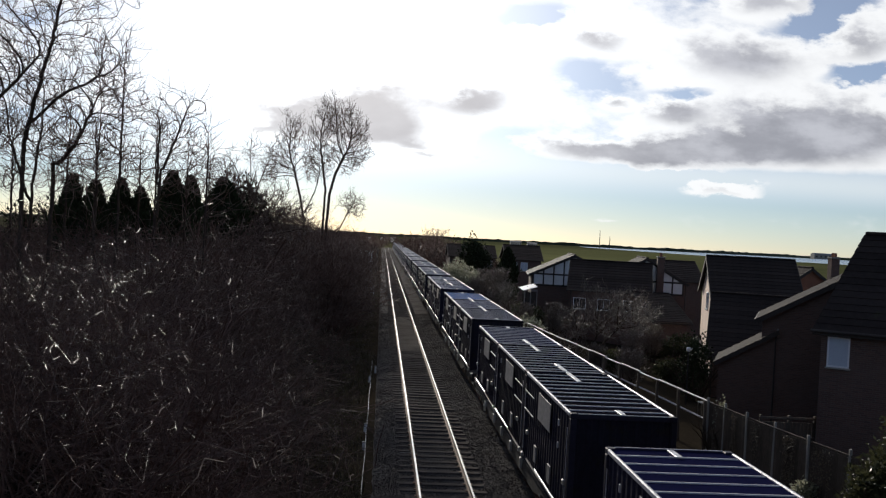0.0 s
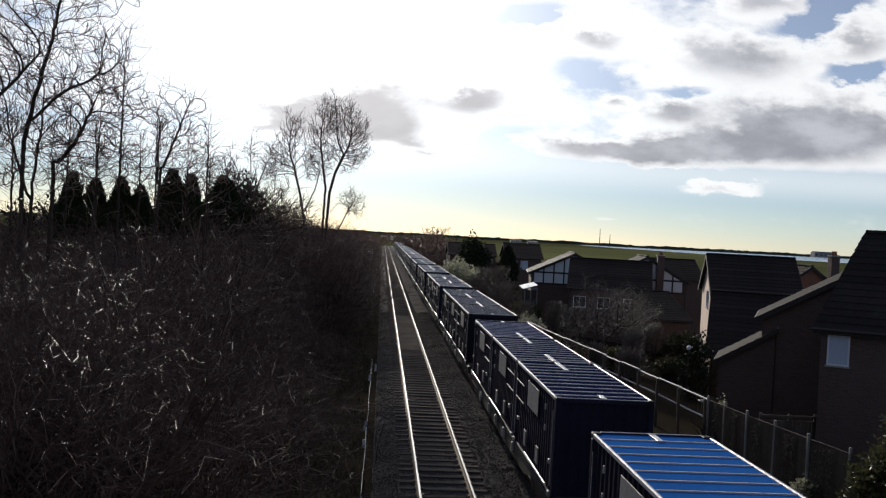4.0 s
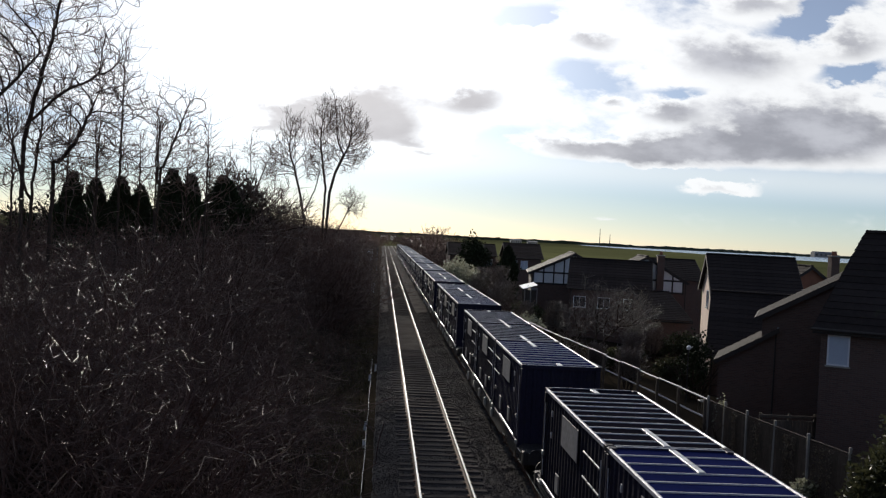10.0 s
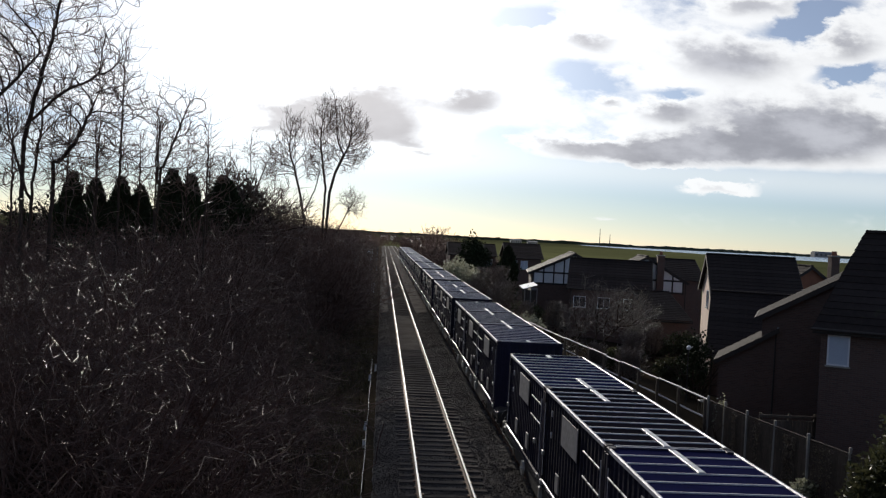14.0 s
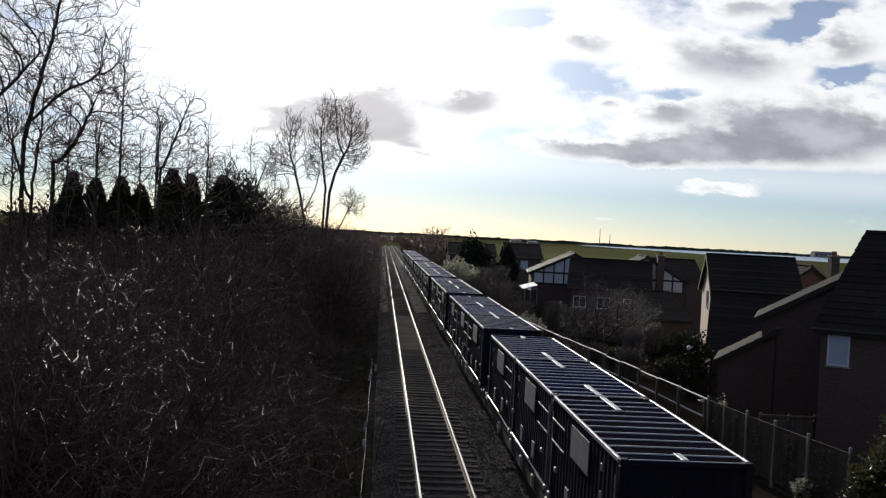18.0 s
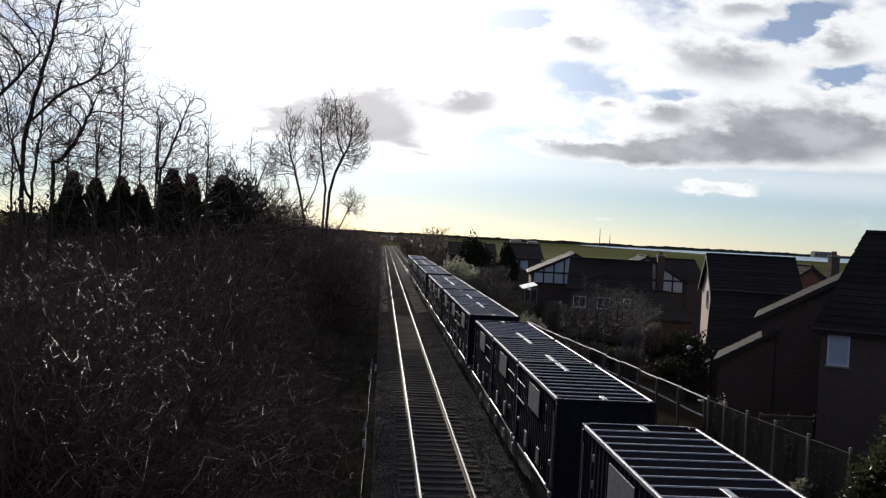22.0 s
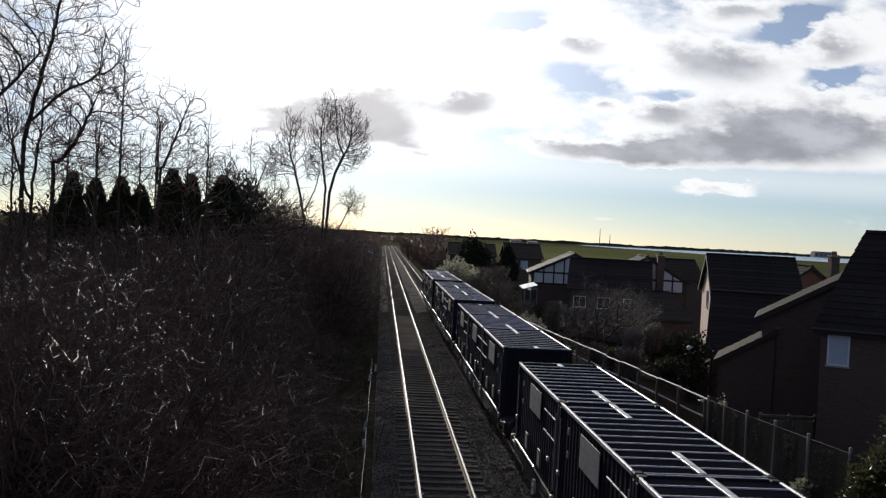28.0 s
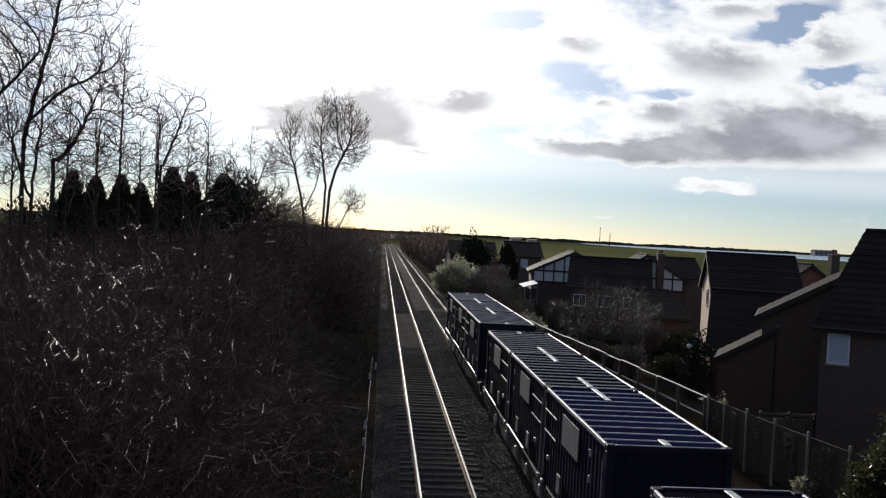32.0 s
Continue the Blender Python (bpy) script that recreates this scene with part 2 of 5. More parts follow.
    glow = m.n.new("ShaderNodeEmission")
    glow.inputs["Color"].default_value = (1.0, 0.98, 0.94, 1)
    m.link(m.math("MULTIPLY", m.math("MULTIPLY", near_sun, m.math("MULTIPLY_ADD", thick, -0.9, 1.0)), m.ramp(v, 0.02, 0.115, 0.0, 0.92)), glow.inputs["Strength"])
    both = m.n.new("ShaderNodeAddShader")
    m.link(mix.outputs[0], both.inputs[0])
    m.link(glow.outputs[0], both.inputs[1])
    m.link(both.outputs[0], m.n["Material Output"].inputs["Surface"])
    return m.mat


def brick_wall_mat():
    """Dark red brickwork with recessed pale joints."""
    m = Net("brickwork")
    geo = m.coords("Object")
    k = m.n.new("ShaderNodeTexBrick")
    k.inputs["Scale"].default_value = 1.0
    k.inputs["Brick Width"].default_value, k.inputs["Row Height"].default_value, k.inputs["Mortar Size"].default_value = 0.225, 0.075, 0.006
    k.inputs["Color1"].default_value, k.inputs["Color2"].default_value, k.inputs["Mortar"].default_value = (0.130, 0.074, 0.058, 1), (0.088, 0.052, 0.042, 1), (0.13, 0.112, 0.098, 1)
    sep = m.n.new("ShaderNodeSeparateXYZ")
    m.link(geo, sep.inputs[0])
    comb = m.n.new("ShaderNodeCombineXYZ")
    m.link(m.math("ADD", sep.outputs[0], sep.outputs[1]), comb.inputs[0])
    m.link(sep.outputs[2], comb.inputs[1])
    m.link(comb.outputs[0], k.inputs["Vector"])
    stain = m.ramp(m.noise(geo, 0.6, 5), 0.4, 0.7)
    m.link(m.mix(m.math("MULTIPLY", stain, 0.45), k.outputs["Color"], (0.12, 0.085, 0.07)), m.bsdf.inputs["Base Color"])
    m.bsdf.inputs["Roughness"].default_value = 0.9
    m.bump(m.math("MULTIPLY", k.outputs["Fac"], -1.0), 0.5, 0.008)
    return m.mat


M["brickwork"] = brick_wall_mat()


CLOUD_UP = 90.0
# centre and half-size of each cloud as (across, up) per metre ahead, lean, weight
GREY_CLOUDS = [(0.097, 0.157, 0.048, 0.019, 0.04, 1.5), (-0.032, 0.150, 0.064, 0.029, 0.03, 1.4), (-0.086, 0.121, 0.066, 0.020, 0.03, 1.4), (-0.004, 0.119, 0.050, 0.020, 0.03, 1.4), (0.029, 0.104, 0.020, 0.006, 0.02, 0.7),
               (-0.145, 0.109, 0.028, 0.005, 0.03, 0.5), (0.244, 0.236, 0.032, 0.0115, 0.0, 1.15), (0.418, 0.225, 0.070, 0.0235, 0.05, 1.35), (0.444, 0.291, 0.060, 0.0115, 0.05, 1.1), (0.562, 0.254, 0.046, 0.020, 0.1, 1.1),
               (0.335, 0.159, 0.042, 0.0125, 0.03, 1.25), (0.260, 0.169, 0.017, 0.007, 0.03, 1.0), (0.274, 0.109, 0.100, 0.0135, 0.03, 1.5), (0.394, 0.121, 0.092, 0.020, 0.04, 1.6), (0.535, 0.148, 0.115, 0.038, 0.02, 1.8),
               (0.452, 0.153, 0.046, 0.019, 0.03, 0.8), (0.046, 0.093, 0.019, 0.0045, 0.02, 0.9), (0.100, 0.092, 0.021, 0.0035, 0.02, 0.5), (0.400, 0.0675, 0.044, 0.0045, 0.03, 0.5)]
WHITE_CLOUDS = [(0.400, 0.073, 0.048, 0.0075, 0.04, 1.2), (0.255, 0.031, 0.018, 0.0028, 0.04, 0.7), (0.199, 0.245, 0.080, 0.022, 0.05, 0.6), (0.330, 0.097, 0.040, 0.0035, 0.03, 0.6), (0.54, 0.185, 0.08, 0.012, 0.05, 0.5), (0.33, 0.20, 0.06, 0.02, 0.05, 0.5)]
BLUE_GAPS = [(0.161, 0.263, 0.040, 0.0115, 0.12, 1.0), (0.506, 0.280, 0.043, 0.0145, 0.3, 1.2), (0.560, 0.222, 0.040, 0.012, 0.25, 1.2),
             (0.223, 0.201, 0.030, 0.016, 0.0, 0.75), (0.344, 0.184, 0.043, 0.0085, 0.06, 0.85), (0.147, 0.120, 0.042, 0.011, 0.03, 0.8), (0.528, 0.298, 0.034, 0.011, 0.1, 1.0)]
M["cloud"] = cloud_mat()


# ---- building helpers ----
def link_mesh(name, bm, material, smooth=False):
    me = bpy.data.meshes.new(name)
    bm.to_mesh(me)
    bm.free()
    me.materials.append(material)
    if smooth:
        me.polygons.foreach_set("use_smooth", [True] * len(me.polygons))
    return me


def part(name, bm, material, parent, label="", smooth=False, at=None):
    """One bmesh (or a mesh that others share) as one mesh object under a thing or part."""
    me = bm if isinstance(bm, bpy.types.Mesh) else link_mesh(name, bm, material, smooth)
    ob = new(name, me)
    ob.parent = parent
    if at is not None:
        ob.matrix_basis = at
    if label:
        ob["label"] = label
    return ob


def thing(name, label, category, m=None, group="", kind=""):
    """An empty at a thing's base that carries its parts."""
    ob = new(name)
    if m is not None:
        ob.matrix_basis = m
    return tagged(ob, label, category, group, kind)


def raw(name, verts, faces, material, smooth=False):
    me = bpy.data.meshes.new(name)
    me.from_pydata(verts, [], faces)
    me.materials.append(material)
    if smooth:
        me.polygons.foreach_set("use_smooth", [True] * len(me.polygons))
    return me


def box(bm, x0, x1, y0, y1, z0, z1, bevel=0.0, m=None):
    """Adds a box, bevelled where asked."""
    vs = bmesh.ops.create_cube(bm, size=1.0)["verts"]
    bmesh.ops.transform(bm, matrix=Matrix.Translation(((x0 + x1) / 2, (y0 + y1) / 2, (z0 + z1) / 2)) @ Matrix.Diagonal((x1 - x0, y1 - y0, z1 - z0, 1)), verts=vs)
    if bevel:
        es = list({e for v in vs for e in v.link_edges})
        vs = bmesh.ops.bevel(bm, geom=es, offset=bevel, segments=1, affect="EDGES")["verts"]
    if m is not None:
        bmesh.ops.transform(bm, matrix=m, verts=vs)
    return bm


def boxed(*a, **k):
    return box(bmesh.new(), *a, **k)


def rod(bm, a, b, r, n=8, r2=None):
    """Adds a round bar from a to b."""
    a, b = Vector(a), Vector(b)
    d = b - a
    m = Matrix.Translation((a + b) / 2) @ d.to_track_quat("Z", "Y").to_matrix().to_4x4()
    bmesh.ops.create_cone(bm, cap_ends=True, segments=n, radius1=r, radius2=r if r2 is None else r2, depth=d.length, matrix=m)
    return bm


def prism(bm, outline, x0, x1):
    """Adds a solid with the outline (y, z) drawn along x."""
    a = [bm.verts.new((x0, y, z)) for y, z in outline]
    b = [bm.verts.new((x1, y, z)) for y, z in outline]
    k = len(outline)
    bm.faces.new(a[::-1])
    bm.faces.new(b)
    for i in range(k):
        bm.faces.new((a[i], a[(i + 1) % k], b[(i + 1) % k], b[i]))
    bmesh.ops.recalc_face_normals(bm, faces=bm.faces)
    return bm


# ---- the lie of the land ----
def step(a, b, x):
    t = min(1.0, max(0.0, (x - a) / (b - a)))
    return t * t * (3 - 2 * t)


def land(x, y):
    """Height of the ground: flat railway, wooded bank on one hand, gardens, fields and the estuary falling away on the other."""
    z = -0.28
    right = step(7.9, 14.0, x)
    z += -0.75 * right - 1.0 * step(14, 30, x) * step(40, 80, y) - 1.2 * step(90, 260, y) * step(10, 40, x)
    left = step(-0.6, -9.0, x)
    z += 3.0 * left * (1 - 0.5 * step(120, 300, y))
    z += (noise.noise(Vector((x * 0.35, y * 0.35, 0.0))) * 0.22) * (step(0.0, -2.5, x) + 0.4 * step(9, 14, x)) * (1 - step(150, 400, y))
    far = step(300, 900, y)
    return z * (1 - far) + (-3.0) * far


def ground_sheet():
    xs = sorted({round(s * v, 2) for s in (-1, 1) for v in list(np.arange(0, 30, 1.0)) + list(np.arange(30, 120, 6.0)) + [150, 220, 350, 600, 1000, 1800, 3000, 4900]})
    ys = [-4900, -1500, -400, -120, -60, -30, -15] + list(np.arange(-8, 110, 2.0)) + list(np.arange(110, 320, 10.0)) + [340, 400, 480, 600, 750, 900, 1100, 1400, 2000, 3000, 4000, 4900]
    vs = [(x, float(y), land(x, y) - (0.5 if y > 2500 else 0.0)) for y in ys for x in xs]
    nx = len(xs)
    fs = [(j * nx + i, j * nx + i + 1, (j + 1) * nx + i + 1, (j + 1) * nx + i) for j in range(len(ys) - 1) for i in range(nx - 1)]
    me = raw("ground", vs, fs, M["earth"], True)
    me.materials.append(M["grass"])
    idx = []
    for f in fs:
        cx = sum(vs[i][0] for i in f) / 4
        cy = sum(vs[i][1] for i in f) / 4
        idx.append(1 if (cy > 160 and cx > 12) or cy > 420 else 0)
    me.polygons.foreach_set("material_index", idx)
    tagged(new("ground", me), "dark earth and winter grass falling away to flat fields", "ground", kind="structure")


ground_sheet()
LEFT_X, RIGHT_X = 2.16, 5.58   # middle of each track


# ---- railway ----
def rail_mesh(y0, y1):
    """A flat-bottomed rail with a worn bright head, in lengths."""
    out = [(-0.07, 0.0), (0.07, 0.0), (0.07, 0.012), (0.012, 0.03), (0.010, 0.115), (0.034, 0.125), (0.035, 0.152), (0.027, 0.16), (-0.027, 0.16), (-0.035, 0.152), (-0.034, 0.125), (-0.010, 0.115), (-0.012, 0.03), (-0.07, 0.012)]
    ys = [y0, 0, 20, 40, 60, 80, 110, 150, 200, 260, 340, y1]
    k = len(out)
    vs = [(x, y, z) for y in ys for x, z in out]
    fs = [(j * k + i, j * k + (i + 1) % k, (j + 1) * k + (i + 1) % k, (j + 1) * k + i) for j in range(len(ys) - 1) for i in range(k)]
    me = raw("rail", vs, fs, M["rail_rust"])
    me.materials.append(M["rail_head"])
    me.polygons.foreach_set("material_index", [1 if i % k in (6, 7, 8) else 0 for i in range(len(fs))])
    return me


def sleeper_mesh():
    bm = bmesh.new()
    prism(bm, [(-0.13, -0.2), (0.13, -0.2), (0.105, -0.012), (0.09, 0.0), (-0.09, 0.0), (-0.105, -0.012)], -1.26, 1.26)
    return link_mesh("sleeper", bm, M["sleeper"])


def clip_pad(bm, x, y):
    box(bm, x - 0.13, x + 0.13, y - 0.075, y + 0.075, -0.002, 0.022)


TRACK_END = 430.0
RAIL, SLEEPER = rail_mesh(-60.0, TRACK_END), sleeper_mesh()


def track(x, singles, label):
    t = thing("railway_track", label, "track", pose(x, 0, 0), kind="structure")
    for s in (-0.7525, 0.7525):
        part("rail", RAIL, None, t, "rusty rail with a bright worn head", at=pose(s, 0, 0.012))
    rest_v, rest_f = [], []
    src = [v.co.copy() for v in SLEEPER.vertices]
    fcs = [tuple(p.vertices) for p in SLEEPER.polygons]
    y, i = -20.0, 0
    rnd = random.Random(int(x * 10))
    while y < TRACK_END - 5:
        if 12 < y and i < singles:
            part("sleeper", SLEEPER, None, t, at=pose(rnd.uniform(-0.03, 0.03), y, rnd.uniform(-0.035, 0.004), rnd.uniform(-1, 1), 0, rnd.uniform(-0.9, 0.9)))
            i += 1
        else:
            o = len(rest_v)
            rest_v += [(c.x, c.y + y, c.z) for c in src]
            rest_f += [tuple(o + q for q in f) for f in fcs]
        y += 0.65
    tagged(part("sleepers", raw("sleepers", rest_v, rest_f, M["sleeper"]), None, t), kind="stuff")
    pads = bmesh.new()
    for k in range(130):
        for s in (-0.7525, 0.7525):
            clip_pad(pads, s, -20.0 + 0.65 * (49 + k))
    tagged(part("rail_fastenings", pads, M["rail_rust"], t), kind="stuff")
    return t


track(LEFT_X, 230, "plain railway track on sleepers in dark ballast")
track(RIGHT_X, 110, "railway track under the goods train")


def sky_block_wall():
    """Unseen wall added behind the viewpoint to block low skylight, open over the tracks."""
    t = thing("wall_south", "unseen brick wall added to block low sky light", "wall", pose(0, -12, 0), kind="structure")
    for x0, x1, z0, z1 in ((-60, -1.2, -2, 8.8), (8.6, 70, -2, 8.8), (-1.2, 8.6, 5.6, 8.8)):
        part("brickwork", boxed(x0, x1, -0.5, 0.0, z0, z1), M["brickwork"], t)
    part("coping", boxed(-60, 70, -0.6, 0.1, 8.8, 8.95, 0.02), M["concrete"], t)


def trackbed():
    """Shouldered ballast under both tracks, with loose stones over it."""
    xs = [-0.1, 0.35, 0.9, 1.4, 2.16, 2.9, 3.4, 3.87, 4.4, 4.9, 5.58, 6.3, 6.9, 7.4, 7.95]
    zs = [-0.36, -0.16, -0.05, -0.045, -0.06, -0.05, -0.055, -0.01, 0.02, 0.012, -0.03, -0.03, -0.04, -0.18, -0.4]
    ys = [-60, -20] + list(np.arange(0, 120, 0.5)) + list(np.arange(120, 431, 6.0))
    vs = [(x + 0.04 * noise.noise(Vector((x, y, 3))), float(y), z + 0.03 * noise.noise(Vector((x * 2.1, y * 2.1, 0)))) for y in ys for x, z in zip(xs, zs)]
    k = len(xs)
    fs = [(j * k + i, j * k + i + 1, (j + 1) * k + i + 1, (j + 1) * k + i) for j in range(len(ys) - 1) for i in range(k - 1)]
    tagged(new("trackbed", raw("trackbed", vs, fs, M["ballast"], True)), "dark grey stone ballast under two tracks", "ballast", kind="structure")
    rng = np.random.default_rng(4)
    n = 170000
    y = 14 + 66 * rng.random(n) ** 1.6
    x = rng.uniform(0.1, 7.7, n)
    on_sleeper = (np.abs(((y + 20) / 0.65 + 0.5) % 1 - 0.5) < 0.17) & ((np.abs(x - LEFT_X) < 1.2) | (np.abs(x - RIGHT_X) < 1.2)) & (rng.random(n) < 0.68)
    x, y = x[~on_sleeper], y[~on_sleeper]
    n = len(x)
    z = np.interp(x, xs, zs) + rng.uniform(-0.01, 0.04, n)
    base = np.array([(1, 0, 0), (-1, 0, 0), (0, 1, 0), (0, -1, 0), (0, 0, 1), (0, 0, -1)], float)
    tri = np.array([(0, 2, 4), (2, 1, 4), (1, 3, 4), (3, 0, 4), (2, 0, 5), (1, 2, 5), (3, 1, 5), (0, 3, 5)])
    size = rng.uniform(0.011, 0.025, (n, 1, 1)) * rng.uniform(0.6, 1.3, (n, 6, 1))
    ang = rng.uniform(0, 6.28, n)
    tilt = rng.uniform(-0.9, 0.9, n)
    c, s, ct, st = np.cos(ang), np.sin(ang), np.cos(tilt), np.sin(tilt)
    zero, one = np.zeros(n), np.ones(n)
    rz = np.stack([np.stack([c, -s, zero], -1), np.stack([s, c, zero], -1), np.stack([zero, zero, one], -1)], 1)
    rx = np.stack([np.stack([one, zero, zero], -1), np.stack([zero, ct, -st], -1), np.stack([zero, st, ct], -1)], 1)
    pts = np.einsum("nij,nkj->nki", rz @ rx, base[None] * size) + np.stack([x, y, z], -1)[:, None, :]
    fs = (tri[None] + (np.arange(n) * 6)[:, None, None]).reshape(-1, 3)
    tagged(new("ballast_stones", raw("ballast_stones", pts.reshape(-1, 3).tolist(), fs.tolist(), M["ballast"])), "loose angular grey ballast stones", "gravel", kind="stuff")


trackbed()
sky_block_wall()


# ---- goods train ----
CONT_L, CONT_W, CONT_H, DECK = 6.06, 2.42, 2.55, 1.03


def wave_wall(n, length, depth):
    """Corner points of a trapezoid corrugation along a wall."""
    pts, pitch = [], length / n
    for i in range(n):
        a = i * pitch
        pts += [(a, 0.0), (a + 0.30 * pitch, 0.0), (a + 0.45 * pitch, depth), (a + 0.85 * pitch, depth)]
    return pts + [(length, 0.0)]


def corrugated(name, n, length, z0, z1, depth, m, material):
    pts = wave_wall(n, length, depth)
    vs = [m @ Vector((x, d, z)) for x, d in pts for z in (z0, z1)]
    fs = [(2 * i, 2 * i + 2, 2 * i + 3, 2 * i + 1) for i in range(len(pts) - 1)]
    return raw(name, [tuple(v) for v in vs], fs, material)


RIBS = 10


def container(paint, near_strip, far_strip, label, side="blue_lit_side", flip=1):
    """A ribbed steel container with its long axis along y, standing on z 0."""
    t = thing("container", label, "container", group="containers on the goods train")
    L, W, H = CONT_L, CONT_W, CONT_H
    h, w = L / 2, W / 2
    for s in (-1, 1):
        m = Matrix.Translation((s * (w - 0.045), s * (0.12 - h), 0)) @ Matrix.Rotation(radians(90) * s, 4, "Z")
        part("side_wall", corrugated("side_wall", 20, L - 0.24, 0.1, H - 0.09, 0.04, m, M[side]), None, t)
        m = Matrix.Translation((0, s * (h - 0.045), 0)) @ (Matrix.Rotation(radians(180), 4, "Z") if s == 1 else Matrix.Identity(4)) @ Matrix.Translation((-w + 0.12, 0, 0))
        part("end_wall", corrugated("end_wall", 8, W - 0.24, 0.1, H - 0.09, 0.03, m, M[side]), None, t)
        part("top_rail", boxed(s * (w - 0.03) - 0.032, s * (w - 0.03) + 0.032, -h + 0.17, h - 0.17, H - 0.10, H, 0.018), M["edge"], t, "worn top edge rail, paled for sun glint")
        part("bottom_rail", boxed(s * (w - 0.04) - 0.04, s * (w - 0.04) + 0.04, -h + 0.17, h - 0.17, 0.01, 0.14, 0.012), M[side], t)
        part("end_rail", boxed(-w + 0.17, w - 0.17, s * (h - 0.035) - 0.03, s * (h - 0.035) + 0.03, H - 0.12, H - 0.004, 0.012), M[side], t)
        # Pale strip that paints the sunlit upper edge of the end rail.
        part("end_lip", boxed(-w + 0.17, w - 0.17, s * (h - 0.03) - 0.018, s * (h - 0.03) + 0.018, H - 0.012, H + 0.006, 0.005), M["edge"], t, "thin strip painted pale as the sunlit end edge")
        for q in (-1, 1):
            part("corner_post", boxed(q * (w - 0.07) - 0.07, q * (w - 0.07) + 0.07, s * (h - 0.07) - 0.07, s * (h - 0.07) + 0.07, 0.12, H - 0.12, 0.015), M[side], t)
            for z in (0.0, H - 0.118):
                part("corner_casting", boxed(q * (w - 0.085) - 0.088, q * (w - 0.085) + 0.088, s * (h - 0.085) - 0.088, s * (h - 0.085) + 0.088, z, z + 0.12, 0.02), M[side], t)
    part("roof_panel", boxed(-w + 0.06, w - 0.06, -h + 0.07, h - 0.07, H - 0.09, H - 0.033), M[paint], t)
    part("floor_pan", boxed(-w + 0.08, w - 0.08, -h + 0.08, h - 0.08, 0.03, 0.12), M["underframe"], t)
    # Rib colour includes the bright glint along each rib's top.
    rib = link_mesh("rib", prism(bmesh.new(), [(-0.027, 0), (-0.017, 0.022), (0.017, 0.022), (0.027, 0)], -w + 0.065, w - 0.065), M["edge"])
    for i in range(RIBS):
        part("rib", rib, None, t, "worn roof rib, paled for sun glint", at=pose(0, -h + L * (i + 1) / (RIBS + 1), H - 0.034))
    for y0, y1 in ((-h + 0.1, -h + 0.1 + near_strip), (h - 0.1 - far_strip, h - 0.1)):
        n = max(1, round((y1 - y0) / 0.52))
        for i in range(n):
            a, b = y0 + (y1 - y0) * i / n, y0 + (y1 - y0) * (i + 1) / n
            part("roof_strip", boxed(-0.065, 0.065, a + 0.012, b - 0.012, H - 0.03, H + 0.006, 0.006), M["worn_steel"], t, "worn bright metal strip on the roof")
    part("sign_panel", boxed(-w - 0.012, -w + 0.008, -0.80, 0.80, H - 0.94, H - 0.24, 0.004), M["panel"], t, "blank pale panel on the side")
    bar = link_mesh("side_bar", boxed(-0.03, 0.0, -0.2, 0.2, -0.018, 0.018, 0.006), M["worn_steel"])
    for k in range(3):
        for z in (1.52, 2.03):
            part("side_bar", bar, None, t, "bright steel bar", at=pose(-w - 0.005, -flip * (1.62 + 0.47 * k), z))
    bolt = link_mesh("side_handle", boxed(-0.035, 0.0, -0.028, 0.028, -0.075, 0.075, 0.008), M["edge"])
    for z in (1.58, 2.1):
        part("side_handle", bolt, None, t, "small grey handle", at=pose(-w, flip * 1.88, z))
    part("side_beam", rod(bmesh.new(), (-w - 0.06, flip * 2.45, 0.30), (-w - 0.06, -flip * 0.6, 0.30), 0.03, 8), M["edge"], t, "worn pale tube along the side")
    for y in (0.98, -0.92):
        part("side_plate", boxed(-w - 0.03, -w + 0.01, flip * y - 0.17, flip * y + 0.17, 0.42, 0.86, 0.01), M["panel"], t, "grey steel plate")
    rodm = link_mesh("lock_rod", rod(bmesh.new(), (0, 0, 0.35), (0, 0, 2.2), 0.010, 6), M["edge"])
    for y in (-2.78, 2.78):
        part("lock_rod", rodm, None, t, "worn lock rod", at=pose(-w - 0.01, y, 0))
        part("latch", boxed(-w - 0.06, -w + 0.01, y - 0.09, y + 0.09, 0.10, 0.24, 0.02), M["galv"], t, "bright corner latch")
    for y in (2.72, -2.15):
        part("handle", boxed(-w - 0.06, -w + 0.0, flip * y - 0.075, flip * y + 0.075, 0.88, 1.0, 0.015), M["galv"], t, "bright handle")
    return t


